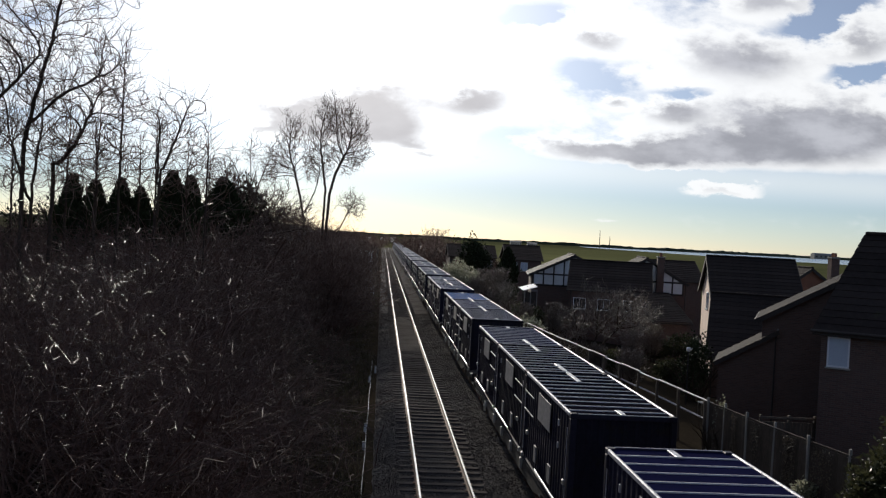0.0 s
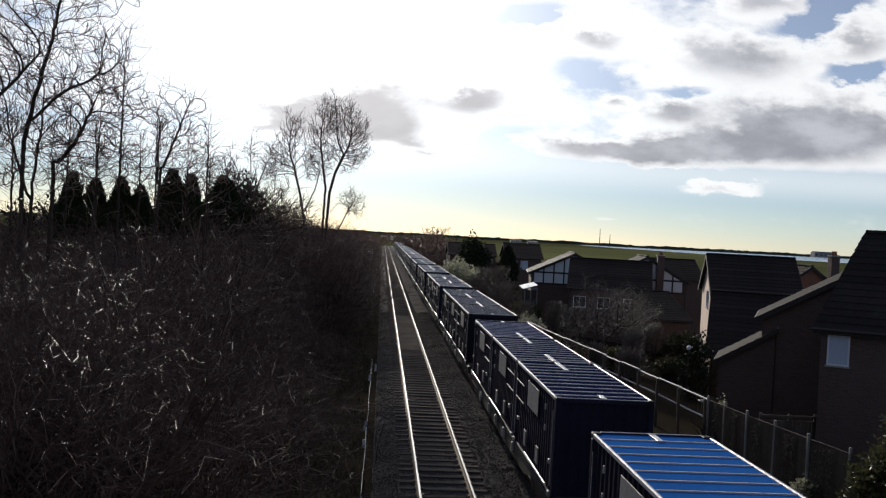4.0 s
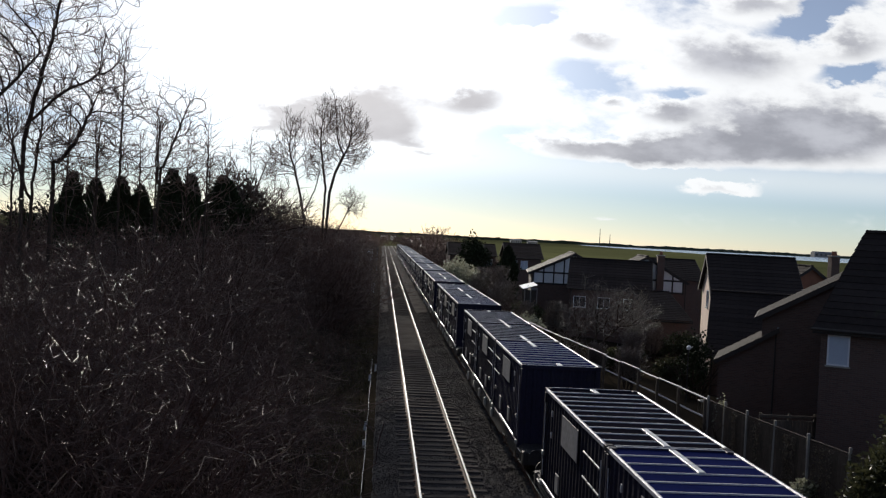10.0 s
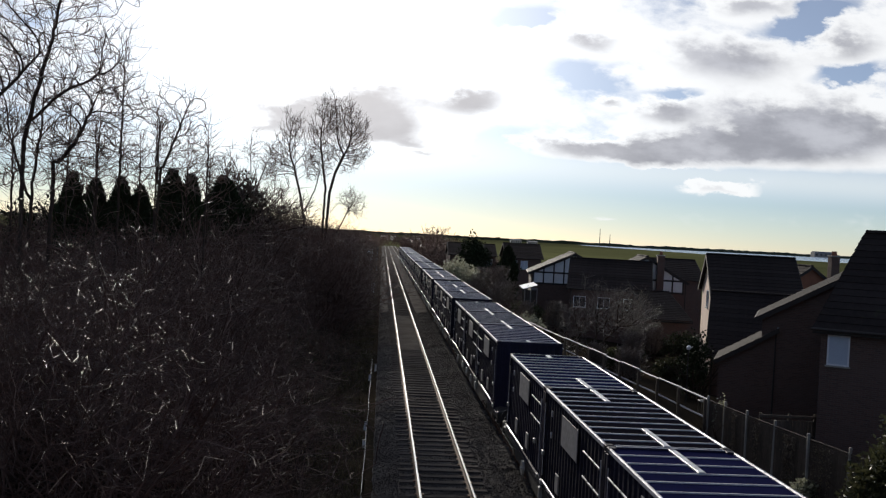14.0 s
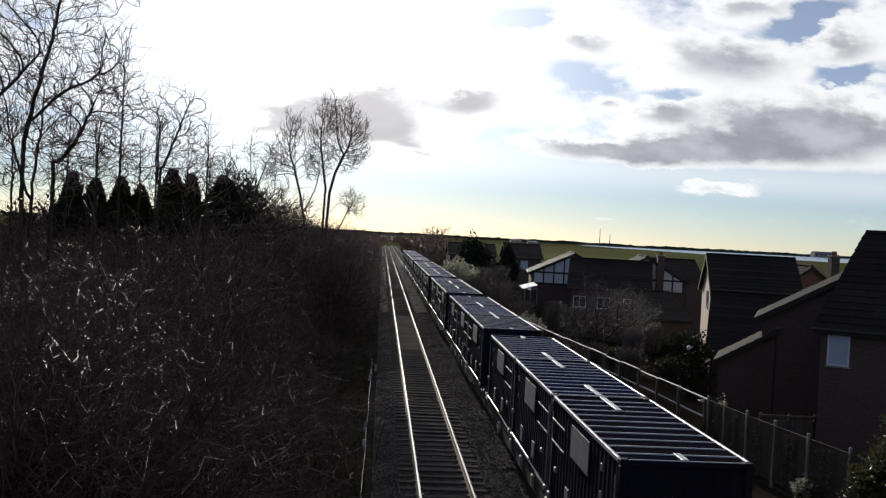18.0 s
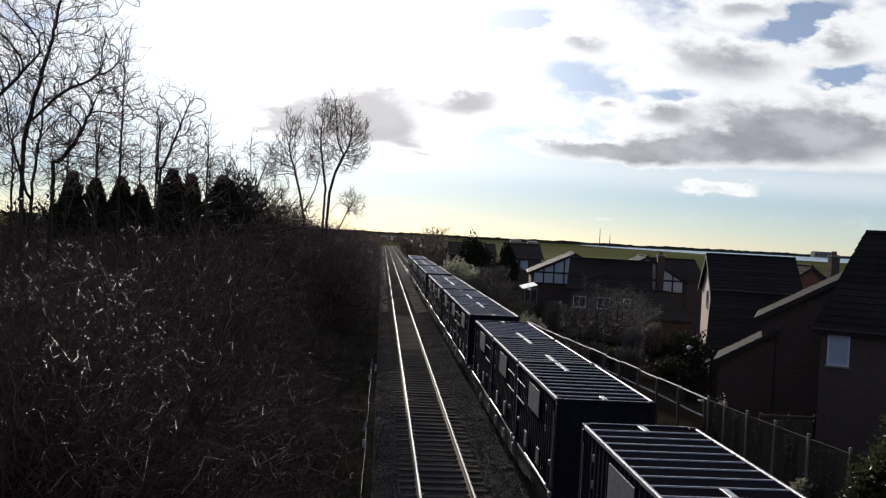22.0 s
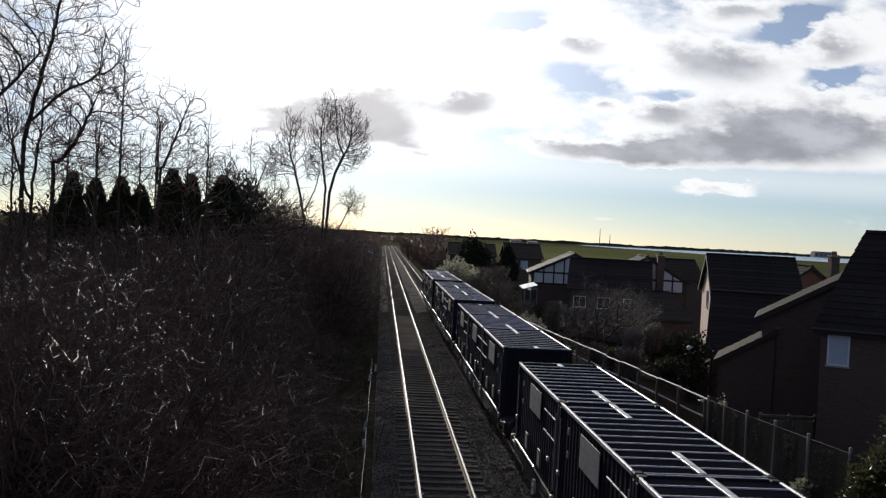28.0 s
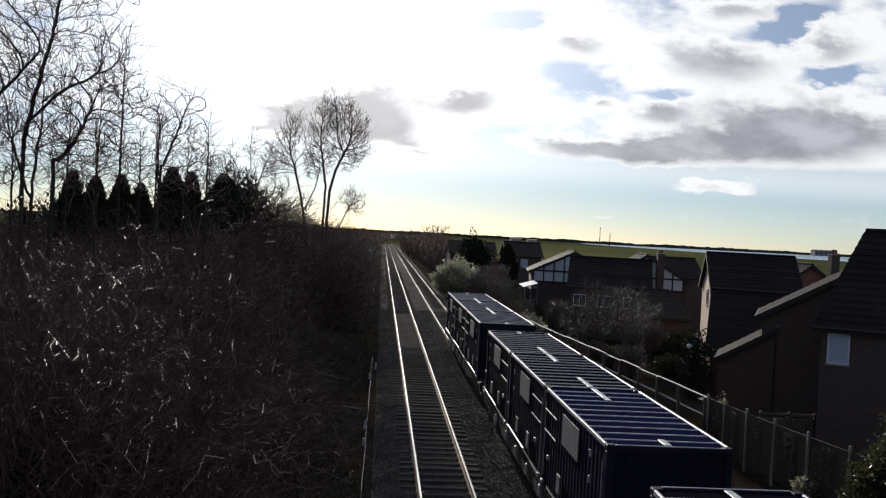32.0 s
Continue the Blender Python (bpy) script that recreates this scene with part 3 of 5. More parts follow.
def flat_wagon():
    """A sixty-foot container flat with bogies and buffers, its middle over z 0 at rail level."""
    t = thing("flat_wagon", "dark steel container flat wagon on two bogies", "wagon", group="wagons of the goods train")
    hl = 9.95
    for s in (-1, 1):
        bm = bmesh.new()
        prism(bm, [(-hl, DECK - 0.05), (-hl, DECK - 0.32), (-6.2, DECK - 0.34), (-5.0, DECK - 0.62), (5.0, DECK - 0.62), (6.2, DECK - 0.34), (hl, DECK - 0.32), (hl, DECK - 0.05)], s * 1.12 - 0.05, s * 1.12 + 0.05)
        part("solebar", bm, M["underframe"], t)
        part("side_rail", boxed(s * 1.19 - 0.02, s * 1.19 + 0.02, -hl + 0.3, hl - 0.3, DECK - 0.15, DECK - 0.115, 0.01), M["galv"], t, "bright handrail along the frame")
        part("headstock", boxed(-1.2, 1.2, s * hl - 0.12, s * hl + 0.12, DECK - 0.42, DECK - 0.02, 0.03), M["underframe"], t)
        for q in (-0.87, 0.87):
            bm = rod(bmesh.new(), (q, s * hl, 0.94), (q, s * (hl + 0.42), 0.94), 0.10, 10)
            rod(bm, (q, s * (hl + 0.42), 0.94), (q, s * (hl + 0.48), 0.94), 0.23, 16)
            part("buffer", bm, M["underframe"], t)
        bogie = part("bogie", boxed(-0.95, 0.95, -0.25, 0.25, 0.42, 0.72, 0.04), M["underframe"], t, at=pose(0, s * 7.1, 0))
        for q in (-1, 1):
            bm = bmesh.new()
            prism(bm, [(-1.35, 0.42), (-1.35, 0.62), (-0.55, 0.78), (0.55, 0.78), (1.35, 0.62), (1.35, 0.42), (0.6, 0.36), (-0.6, 0.36)], q * 1.02 - 0.06, q * 1.02 + 0.06)
            part("side_frame", bm, M["underframe"], bogie)
            for y in (-0.95, 0.95):
                bm = rod(bmesh.new(), (q * 0.70, y, 0.46), (q * 0.83, y, 0.46), 0.44, 24)
                rod(bm, (q * 0.665, y, 0.46), (q * 0.70, y, 0.46), 0.47, 24)
                rod(bm, (q * 0.83, y, 0.46), (q * 1.12, y, 0.46), 0.11, 12)
                part("wheel", bm, M["wheel"], bogie, "worn steel wheel")
        for y in (-3.0, -1.0, 1.0, 3.0):
            part("bracket", boxed(s * 1.2 - 0.05, s * 1.2 + 0.07, y - 0.09, y + 0.09, DECK - 0.5, DECK - 0.18, 0.02), M["galv"], t, "bright galvanised bracket")
        part("brake_wheel", rod(rod(bmesh.new(), (s * 1.2, -s * 5.6, 0.62), (s * 1.26, -s * 5.6, 0.62), 0.2, 18), (s * 1.1, -s * 5.6, 0.62), (s * 1.3, -s * 5.6, 0.62), 0.05, 8), M["galv"], t, "round galvanised brake wheel")
    part("deck", boxed(-1.1, 1.1, -hl + 0.1, hl - 0.1, DECK - 0.09, DECK - 0.02), M["underframe"], t)
    part("centre_sill", boxed(-0.28, 0.28, -hl + 0.1, hl - 0.1, DECK - 0.5, DECK - 0.09), M["underframe"], t)
    return t


# seconds and metres gone towards the bridge
RUN = [(t, 10.531 * t - 0.053628 * t * t + 0.00049733 * t ** 3) for t in (0.0, 3.0, 6.0, 9.0, 12.0, 15.0, 18.0, 21.0, 24.0, 27.0, 30.0, 32.0)]
# where the load of each wagon begins along the line at the start
FRONTS = [-2.4, 18.8, 40.0, 61.75, 82.95, 104.05, 126.05, 148.0, 169.45, 189.9, 210.5, 231.35, 252.25, 271.6, 293.25, 314.1, 335.1]
LOAD = 6.105
TRAIN = []


def build_train():
    flat = flat_wagon()
    plain = "%s ribbed steel freight container on a flat wagon"
    ends = ((0.5, 1.55, -1), (1.45, 1.55, 1), (1.45, 0.55, 1))
    kinds = {}
    for key, roof, side, words in (("dark", "blue", "blue_lit_side", "blackish blue"), ("navy", "mid_blue", "mid_lit_side", "navy blue"), ("deep", "deep_blue", "mid_lit_side", "deep blue")):
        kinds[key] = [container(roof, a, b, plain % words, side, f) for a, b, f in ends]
    kinds["bright"] = [None, None, container("bright_blue", 1.45, 0.55, plain % "bright blue", "mid_lit_side", 1)]
    coats = {"navy": {(-1, 2), (0, 2), (1, 1), (2, 0), (2, 1), (4, 0), (6, 0), (6, 2), (7, 0), (8, 1), (8, 2), (10, 2), (11, 2), (11, 1), (14, 0)}, "deep": {(2, 2), (4, 1), (5, 0), (9, 1), (13, 1)}, "bright": {(1, 2)}}
    first = {}
    for k, front in enumerate(FRONTS, -1):
        yc = front + 1.5 * LOAD
        base = pose(RIGHT_X, yc, 0.172)
        TRAIN.append((flat if k == -1 else copy_thing(flat, base), RIGHT_X, yc, 0.172))
        for i in range(3):
            c = kinds[next((q for q in coats if (k, i) in coats[q]), "dark")][i]
            y = yc + (i - 1) * LOAD
            ob = c if c not in first else copy_thing(c, pose(RIGHT_X, y, DECK))
            first[c] = True
            TRAIN.append((ob, RIGHT_X, y, DECK))


build_train()


# ---- houses ----
TILE_ROW = 0.34


def tile_slope(parent, m, run, rise, length, over=0.25):
    """One tiled slope from the eave (y 0, z 0) up to the ridge (y run, z rise): lapped courses along x, each a part."""
    n = max(5, int(math.hypot(run, rise) / TILE_ROW))
    ext = over / run
    dy, dz = (1 + ext) * run / n, (1 + ext) * rise / n
    me = link_mesh("tile_course", prism(bmesh.new(), [(0, 0.02), (0, 0.075), (dy * 1.06, dz * 1.06 + 0.045), (dy * 1.06, dz * 1.06)], -over, length + over), M["tile"])
    rnd = random.Random(n)
    for i in range(n):
        part("tile_course", me, None, parent, at=m @ pose(rnd.uniform(-0.01, 0.01), -over + dy * i, -rise * ext + dz * i + rnd.uniform(0, 0.008)))


def window(parent, m, w, h, blind=False, bars=1):
    """A framed window in the local x-z plane, facing -y."""
    fr = bmesh.new()
    for a in ((-w / 2, -w / 2 + 0.06, 0, h), (w / 2 - 0.06, w / 2, 0, h)):
        box(fr, a[0], a[1], -0.04, 0.03, a[2], a[3], 0.006)
    for z in (0.0, h - 0.06):
        box(fr, -w / 2 + 0.06, w / 2 - 0.06, -0.035, 0.03, z, z + 0.06, 0.006)
    for i in range(bars):
        x = -w / 2 + w * (i + 1) / (bars + 1)
        box(fr, x - 0.025, x + 0.025, -0.03, 0.02, 0.06, h - 0.06, 0.004)
    f = part("window", fr, M["plastic"], parent, "white plastic window frame", at=m)
    part("pane", boxed(-w / 2 + 0.05, w / 2 - 0.05, -0.012, 0.0, 0.05, h - 0.05), M["curtain"] if blind else M["glass"], f, "pane with a pale drawn blind" if blind else "")
    part("sill", boxed(-w / 2 - 0.05, w / 2 + 0.05, -0.10, 0.02, -0.06, -0.002, 0.01), M["concrete"], f)


def house(label, x, y, turn, L, D, eave, ridge, base, wall="brickwork", over=0.28, front_win=(), gables=(), chimney=None, half="", gutters=True, category="house"):
    """A house with its ridge along local x from 0 to L, its depth from 0 to D; heights are above the datum, base is its ground."""
    t = thing("house", label, category, pose(x, y, base, 0, 0, turn), "houses beside the railway")
    e, r = eave - base, ridge - base
    bm = prism(bmesh.new(), [(0, -0.4), (D, -0.4), (D, e), (D / 2, r), (0, e)], 0, L)
    part("wall", bm, M[wall], t)
    roof = part("roof", boxed(-over, L + over, D / 2 - 0.12, D / 2 + 0.12, r + 0.03, r + 0.14, 0.04), M["tile"], t, "dark ridge tiles")
    tile_slope(roof, pose(0, 0, e), D / 2, r - e, L, over)
    tile_slope(roof, pose(L, D, e, 0, 0, 180), D / 2, r - e, L, over)
    ang = math.atan2(r - e, D / 2)
    run = math.hypot(D / 2, r - e)
    for gx in (-over, L + over):
        for s in (0, 1):
            bm = boxed(-0.02, 0.02, -0.32, run - 0.02, -0.16, 0.06, 0.005)
            m = Matrix.Translation((gx, 0 if s == 0 else D, e)) @ (Matrix.Identity(4) if s == 0 else Matrix.Rotation(math.pi, 4, "Z")) @ Matrix.Rotation(ang, 4, "X")
            part("verge_board", bm, M["timber"], t, at=m)
    if gutters:
        for yy, s in ((-0.30, -1), (D + 0.30, 1)):
            part("gutter", rod(bmesh.new(), (-over, yy, e - 0.16), (L + over, yy, e - 0.16), 0.06, 8), M["timber"], t)
        part("downpipe", rod(bmesh.new(), (0.12, -0.07, 0), (0.12, -0.07, e - 0.15), 0.04, 8), M["timber"], t)
    for wx, wz, ww, wh, blind in front_win:
        window(t, pose(wx, -0.01, wz - base), ww, wh, blind)
    for gx in half:
        xx = -0.02 if gx == "l" else L + 0.02
        face = pose(xx, D / 2, e, 0, 0, -90 if gx == "l" else 90)
        top = r - e
        low = 1.1
        bm = bmesh.new()
        vs = [bm.verts.new(face @ Vector(p)) for p in ((-D / 2 + 0.15, 0.0, -low), (D / 2 - 0.15, 0.0, -low), (D / 2 - 0.15, 0.0, 0.02), (0, 0.0, top - 0.12), (-D / 2 + 0.15, 0.0, 0.02))]
        f0 = bm.faces.new(vs)
        ex = bmesh.ops.extrude_face_region(bm, geom=[f0])
        bmesh.ops.translate(bm, vec=face.to_3x3() @ Vector((0, -0.04, 0)), verts=[v for v in ex["geom"] if isinstance(v, bmesh.types.BMVert)])
        bmesh.ops.recalc_face_normals(bm, faces=bm.faces)
        part("render_panel", bm, M["white"], t, "white rendered gable panel")
        k = int(D / 0.95)
        for i in range(k + 1):
            bx = -D / 2 + 0.2 + (D - 0.4) * i / k
            zt = top * (1 - abs(bx) / (D / 2)) - 0.12
            part("timber_beam", boxed(bx - 0.07, bx + 0.07, -0.085, -0.035, -low, max(zt, -0.1), 0.008), M["timber"], t, "dark timber beam", at=face)
        for z in (-low, 0.0):
            part("timber_beam", boxed(-D / 2 + 0.12, D / 2 - 0.12, -0.092, -0.035, z - 0.08, z + 0.08, 0.008), M["timber"], t, "dark timber beam", at=face)
        for s in (-1, 1):
            m = face @ Matrix.Translation((s * D / 2, 0, 0)) @ Matrix.Rotation(s * ang, 4, "Y")
            part("timber_beam", boxed(-(run) if s > 0 else 0, 0 if s > 0 else run, -0.10, -0.03, -0.2, -0.04, 0.008), M["timber"], t, "dark timber beam", at=m)
    for gx, wz, ww, wh in gables:
        face = pose(-0.015 if gx == "l" else L + 0.015, D / 2, wz - base, 0, 0, -90 if gx == "l" else 90)
        window(t, face, ww, wh)
    if chimney:
        cx, cy, cw, ct = chimney
        ch = part("chimney", boxed(cx - cw / 2, cx + cw / 2, cy - 0.32, cy + 0.32, -0.2, ct - base, 0.01), M["brickwork"], t, "brick chimney stack")
        part("chimney_cap", boxed(cx - cw / 2 - 0.06, cx + cw / 2 + 0.06, cy - 0.38, cy + 0.38, ct - base, ct - base + 0.09, 0.02), M["concrete"], ch)
        for s in (-0.17, 0.17):
            part("chimney_pot", rod(bmesh.new(), (cx + s, cy, ct - base + 0.08), (cx + s, cy, ct - base + 0.42), 0.12, 12, 0.10), M["brick"], ch)
    return t


def hipped_house():
    """The nearest house: brick, with a hipped tiled roof."""
    x0, x1, y0, y1, base, e, r = 16.55, 25.0, 31.2, 37.8, -1.1, 4.8, 8.3
    t = thing("house", "dark brick house with a steep hipped roof and a pale blind", "house", pose(16.45, 31.0, base, 0, 0, -31), "houses beside the railway")
    L, D, eh, rh = x1 - x0, y1 - y0, e - base, r - base
    part("wall", boxed(0, L, 0, D, -0.4, eh), M["brickwork"], t)
    a = [(-0.3, -0.3, eh - 0.2), (L + 0.3, -0.3, eh - 0.2), (L + 0.3, D + 0.3, eh - 0.2), (-0.3, D + 0.3, eh - 0.2)]
    p, q = (1.2, D / 2, rh), (L - 2.0, D / 2, rh)
    roof = part("roof", boxed(p[0], q[0], D / 2 - 0.12, D / 2 + 0.12, rh - 0.02, rh + 0.12, 0.04), M["tile"], t, "dark ridge tiles")
    n = 15
    for c0, c1, t0, t1 in ((a[0], a[1], p, q), (a[2], a[3], q, p), (a[3], a[0], p, p), (a[1], a[2], q, q)):
        c0, c1, t0, t1 = Vector(c0), Vector(c1), Vector(t0), Vector(t1)
        nor = (c1 - c0).cross(t0 - c0).normalized()
        for i in range(n):
            lo, hi = i / n, min(1.0, (i + 1.06) / n)
            ring = [c0.lerp(t0, lo) + nor * 0.05, c1.lerp(t1, lo) + nor * 0.05, c1.lerp(t1, hi) + nor * 0.02, c0.lerp(t0, hi) + nor * 0.02]
            bm = bmesh.new()
            low = [v - nor * 0.045 for v in ring]
            top = [bm.verts.new(v) for v in ring]
            bot = [bm.verts.new(v) for v in low]
            bm.faces.new(top)
            for j in range(4):
                bm.faces.new((bot[j], bot[(j + 1) % 4], top[(j + 1) % 4], top[j]))
            part("tile_course", bm, M["tile"], roof)
    part("fascia", boxed(-0.3, L + 0.3, -0.34, -0.30, eh - 0.36, eh - 0.16, 0.005), M["timber"], t)
    part("gutter", rod(bmesh.new(), (-0.35, -0.42, eh - 0.2), (L + 0.35, -0.42, eh - 0.2), 0.06, 8), M["timber"], t)
    window(t, pose(0.60, -0.01, 4.38), 0.76, 1.12, True, 0)
    window(t, pose(3.6, -0.01, 4.28), 1.2, 1.12, False)
    window(t, pose(3.4, -0.01, 1.2), 1.6, 1.2, False)


hipped_house()


def lean_to(label, x, y, turn, L, D, base, zl, zr):
    """A low outbuilding whose one tiled slope rises along x."""
    t = thing("outbuilding", label, "outbuilding", pose(x, y, base, 0, 0, turn), "outbuildings")
    bm = bmesh.new()
    prism(bm, [(-D, -0.4), (0, -0.4), (0, zr - base), (-D, zr - base)], 0, L)
    for v in bm.verts:
        v.co.y += D
        if v.co.z > 0 and v.co.x < 0.01:
            v.co.z = zl - base
    part("wall", bm, M["brickwork"], t)
    roof = part("roof", boxed(L - 0.08, L + 0.02, -0.2, D + 0.2, zr - base + 0.03, zr - base + 0.1, 0.01), M["lead"], t, "grey flashing")
    tile_slope(roof, pose(0, D, zl - base, 0, 0, -90), L, zr - zl, D, 0.22)
    part("verge_board", boxed(-0.28, math.hypot(L, zr - zl), -0.02, 0.02, -0.14, 0.05, 0.005), M["timber"], t, "dark verge board", at=pose(0, -0.24, zl - base, 0, -math.degrees(math.atan2(zr - zl, L)), 0))
    part("downpipe", rod(bmesh.new(), (L - 0.1, -0.06, 0), (L - 0.1, -0.06, zr - base), 0.03, 8), M["timber"], t, "dark downpipe")


house("brick house with a shallow tiled gable roof", 17.35 + 8.0 * 0.914, 38.0 - 8.0 * 0.407, 64, 5.0, 8.0, 4.45, 6.8, -1.1)
lean_to("low brick garage with a sloping tiled roof", 15.85, 39.0, -25, 2.5, 3.2, -1.1, 2.3, 3.85)
house("house with a pale sunlit gable and a dark tiled roof", 22.2, 56.0, -14, 5.4, 6.6, 4.5, 6.9, -1.4, "render", gables=(("l", 3.2, 0.9, 1.2),))
house("low dark brick wing with a tiled roof beside the pale gable", 19.05, 48.2, -23.5, 7.2, 8.4, 1.3, 4.7, -1.3)
house("long tiled brick house across the gardens", 16.9, 76.0, -15, 6.9, 7.0, 3.3, 5.75, -1.9, front_win=((0.9, 1.5, 1.1, 1.0, False), (3.0, 1.5, 1.1, 1.0, False), (5.3, 1.5, 1.2, 1.0, False)))
house("half-timbered white gable with a tall brick chimney", 27.95, 77.6, 80, 7.0, 7.1, 4.15, 6.25, -1.9, chimney=(-0.2, 2.35, 0.75, 6.4), half="l")
house("half-timbered white gable end with a long sloping roof", 23.3, 84.0, 82, 8.0, 8.4, 4.1, 6.1, -2.0, half="l")
house("low tiled garage in front of a half-timbered gable", 22.2, 68.0, 0, 2.7, 11.5, 1.45, 3.3, -1.8)
# The three blind windows stand in for white half-timbered panels.
house("distant tiled house with half-timbered front among trees", 10.3, 130.0, 0, 6.9, 6.5, 4.5, 6.1, -2.0, front_win=((3.6, 2.9, 0.9, 1.0, True), (4.9, 2.9, 0.9, 1.0, True), (6.1, 2.9, 0.8, 1.0, True)))
house("distant tiled brick house with white windows", 17.6, 120.0, 0, 4.8, 6.5, 4.7, 6.5, -2.0, front_win=((0.9, 3.0, 1.0, 1.2, True), (2.4, 3.0, 1.0, 1.2, True)))
house("brick house with a brown gable behind other roofs", 35.2, 64.0, 90, 8.0, 4.8, 4.6, 6.35, -1.8, "brick", chimney=(0.3, 0.45, 0.6, 7.2))
house("dark tiled house behind the half-timbered gable", 29.2, 89.0, -2, 4.6, 7.0, 4.0, 5.9, -2.0)


def conservatory():
    g = -land(13.9, 80.0)
    t = thing("conservatory", "small conservatory with a bright white sloping roof", "conservatory", pose(13.4, 80.0, -g))
    part("glazing", boxed(0.2, 1.25, 0.1, 1.9, 0, 2.55 + g), M["glass"], t)
    for x in (0.15, 0.7, 1.3):
        part("frame_post", boxed(x - 0.04, x + 0.04, 0.0, 0.09, 0, 2.57 + g, 0.008), M["lead"], t)
    part("gable_board", boxed(0.7, 1.34, 0.02, 0.08, 2.57 + g, 2.78 + g, 0.008), M["lead"], t)
    tilt = Matrix.Translation((-0.05, -0.15, 2.62 + g)) @ Matrix.Rotation(radians(-16), 4, "Y")
    part("roof", prism(bmesh.new(), [(0, 0), (2.2, 0.16), (2.2, 0.22), (0, 0.06)], 0, 1.4), M["plastic"], t, "bright white sloping roof sheet", at=tilt)
    for x in (0.0, 0.7, 1.4):
        m = tilt @ Matrix.Translation((x, 0, 0.06)) @ Matrix.Rotation(math.atan2(0.16, 2.2), 4, "X")
        part("glazing_bar", boxed(-0.02, 0.02, 0, 2.2, 0.0, 0.04, 0.006), M["plastic"], t, at=m)


conservatory()


# ---- fences ----
def fence_line():
    """Concrete-posted panel fence near the bridge, then post and rail further on, along the railway boundary."""
    t = thing("panel_fence", "dark wooden panel fence between pale concrete posts", "fence", pose(0, 0, 0))
    posts = [(15.5, 24.0), (14.95, 26.0), (14.6, 27.9), (14.28, 29.8), (14.02, 31.5), (13.82, 33.2), (13.62, 34.3)]
    post = link_mesh("post", boxed(-0.04, 0.04, -0.05, 0.05, -0.4, 2.3, 0.01), M["concrete"])
    for x, y in posts:
        part("post", post, None, t, "pale concrete post", at=pose(x, y, -0.95, random.Random(x).uniform(-1, 1), random.Random(y).uniform(-1.5, 1.5), 0))
    for (xa, ya), (xb, yb) in zip(posts[:-1], posts[1:]):
        d = Vector((xb - xa, yb - ya, 0))
        n = max(4, int(d.length / 0.15))
        ang = math.degrees(math.atan2(d.y, d.x))
        panel = part("panel", boxed(0.06, d.length - 0.06, -0.02, 0.02, 1.72, 1.80, 0.008), M["wood"], t, "weathered panel top rail", at=pose(xa, ya, -0.62, 0, 0, ang))
        rnd = random.Random(int(ya * 10))
        for i in range(n):
            a = 0.06 + (d.length - 0.12) * i / n
            part("board", boxed(a + 0.004, a + (d.length - 0.12) / n - 0.004, -0.012 + rnd.uniform(-0.006, 0.006), 0.012, -0.2, 1.72 - rnd.uniform(0, 0.03), 0.003), M["wood"], panel)
    t = thing("rail_fence", "weathered post and rail fence along the railway", "fence", pose(0, 0, 0))
    pts = [(13.5, 34.4 - 0.1)] + [(13.5 - 0.0885 * k * 2.4, 34.4 + k * 2.4) for k in range(1, 13)]
    for x, y in pts:
        part("post", boxed(-0.06, 0.06, -0.05, 0.05, -0.4, 1.93, 0.012), M["wood"], t, at=pose(x, y, -0.72, 0, random.Random(y).uniform(-2, 2), 0))
    for (xa, ya), (xb, yb) in zip(pts[:-1], pts[1:]):
        d = Vector((xb - xa, yb - ya, 0))
        ang = math.degrees(math.atan2(d.y, d.x))
        for z in (0.45, 1.2):
            # Rails take the pale coat to show a sunlit highlight.
            part("rail", rod(bmesh.new(), (-0.05, -0.09, z), (d.length + 0.05, -0.09, z), 0.038, 10), M["edge"], t, "weathered round rail, paled for sun highlight", at=pose(xa, ya, random.Random(ya + z).uniform(-0.03, 0.03), 0, 0, ang))
    t = thing("garden_fence", "low brown garden rail fence beside a house", "fence", pose(14.5, 31.4, -1.15))
    for x in (0.0, 1.1, 2.1):
        part("post", boxed(x - 0.05, x + 0.05, -0.05, 0.05, -0.3, 2.45, 0.01), M["wood"], t)
    for z in (1.55, 2.3):
        part("rail", boxed(-0.1, 2.2, -0.08, -0.03, z, z + 0.1, 0.01), M["wood"], t)
    for i in range(14):
        part("board", boxed(0.02 + i * 0.152, 0.155 + i * 0.152, -0.03, -0.01, 0.1, 2.2, 0.003), M["wood"], t)


fence_line()


def fence_ivy():
    """Thin ivy and dead climber hanging on the panels."""
    rng = np.random.default_rng(71)
    stems = [(15.2, 25.0), (14.78, 27.0), (14.7, 27.3), (14.45, 28.8), (14.4, 29.1), (14.15, 30.7), (13.9, 32.4)]
    pts = []
    for x, y in stems:
        for k in range(3):
            ox, oy = rng.uniform(-0.35, 0.35, 2)
            n = 110
            z = 1.05 - 1.9 * rng.random(n) ** 1.3
            pts.append(np.stack([x - 0.07 + 0.02 * ox + rng.normal(0, 0.025, n), y + oy + rng.normal(0, 0.09, n), z], -1))
    p = np.concatenate(pts)
    n = len(p)
    out = rng.normal(size=(n, 3)) + np.array([-0.5, -0.3, -0.4])
    out /= np.linalg.norm(out, axis=1, keepdims=True)
    side = np.cross(out, rng.normal(size=(n, 3)))
    side /= np.linalg.norm(side, axis=1, keepdims=True)
    s = rng.uniform(0.02, 0.055, (n, 1))
    v = np.stack([p - side * s * 0.5, p + out * s, p + side * s * 0.5, p - out * s * 0.5], 1).reshape(-1, 3)
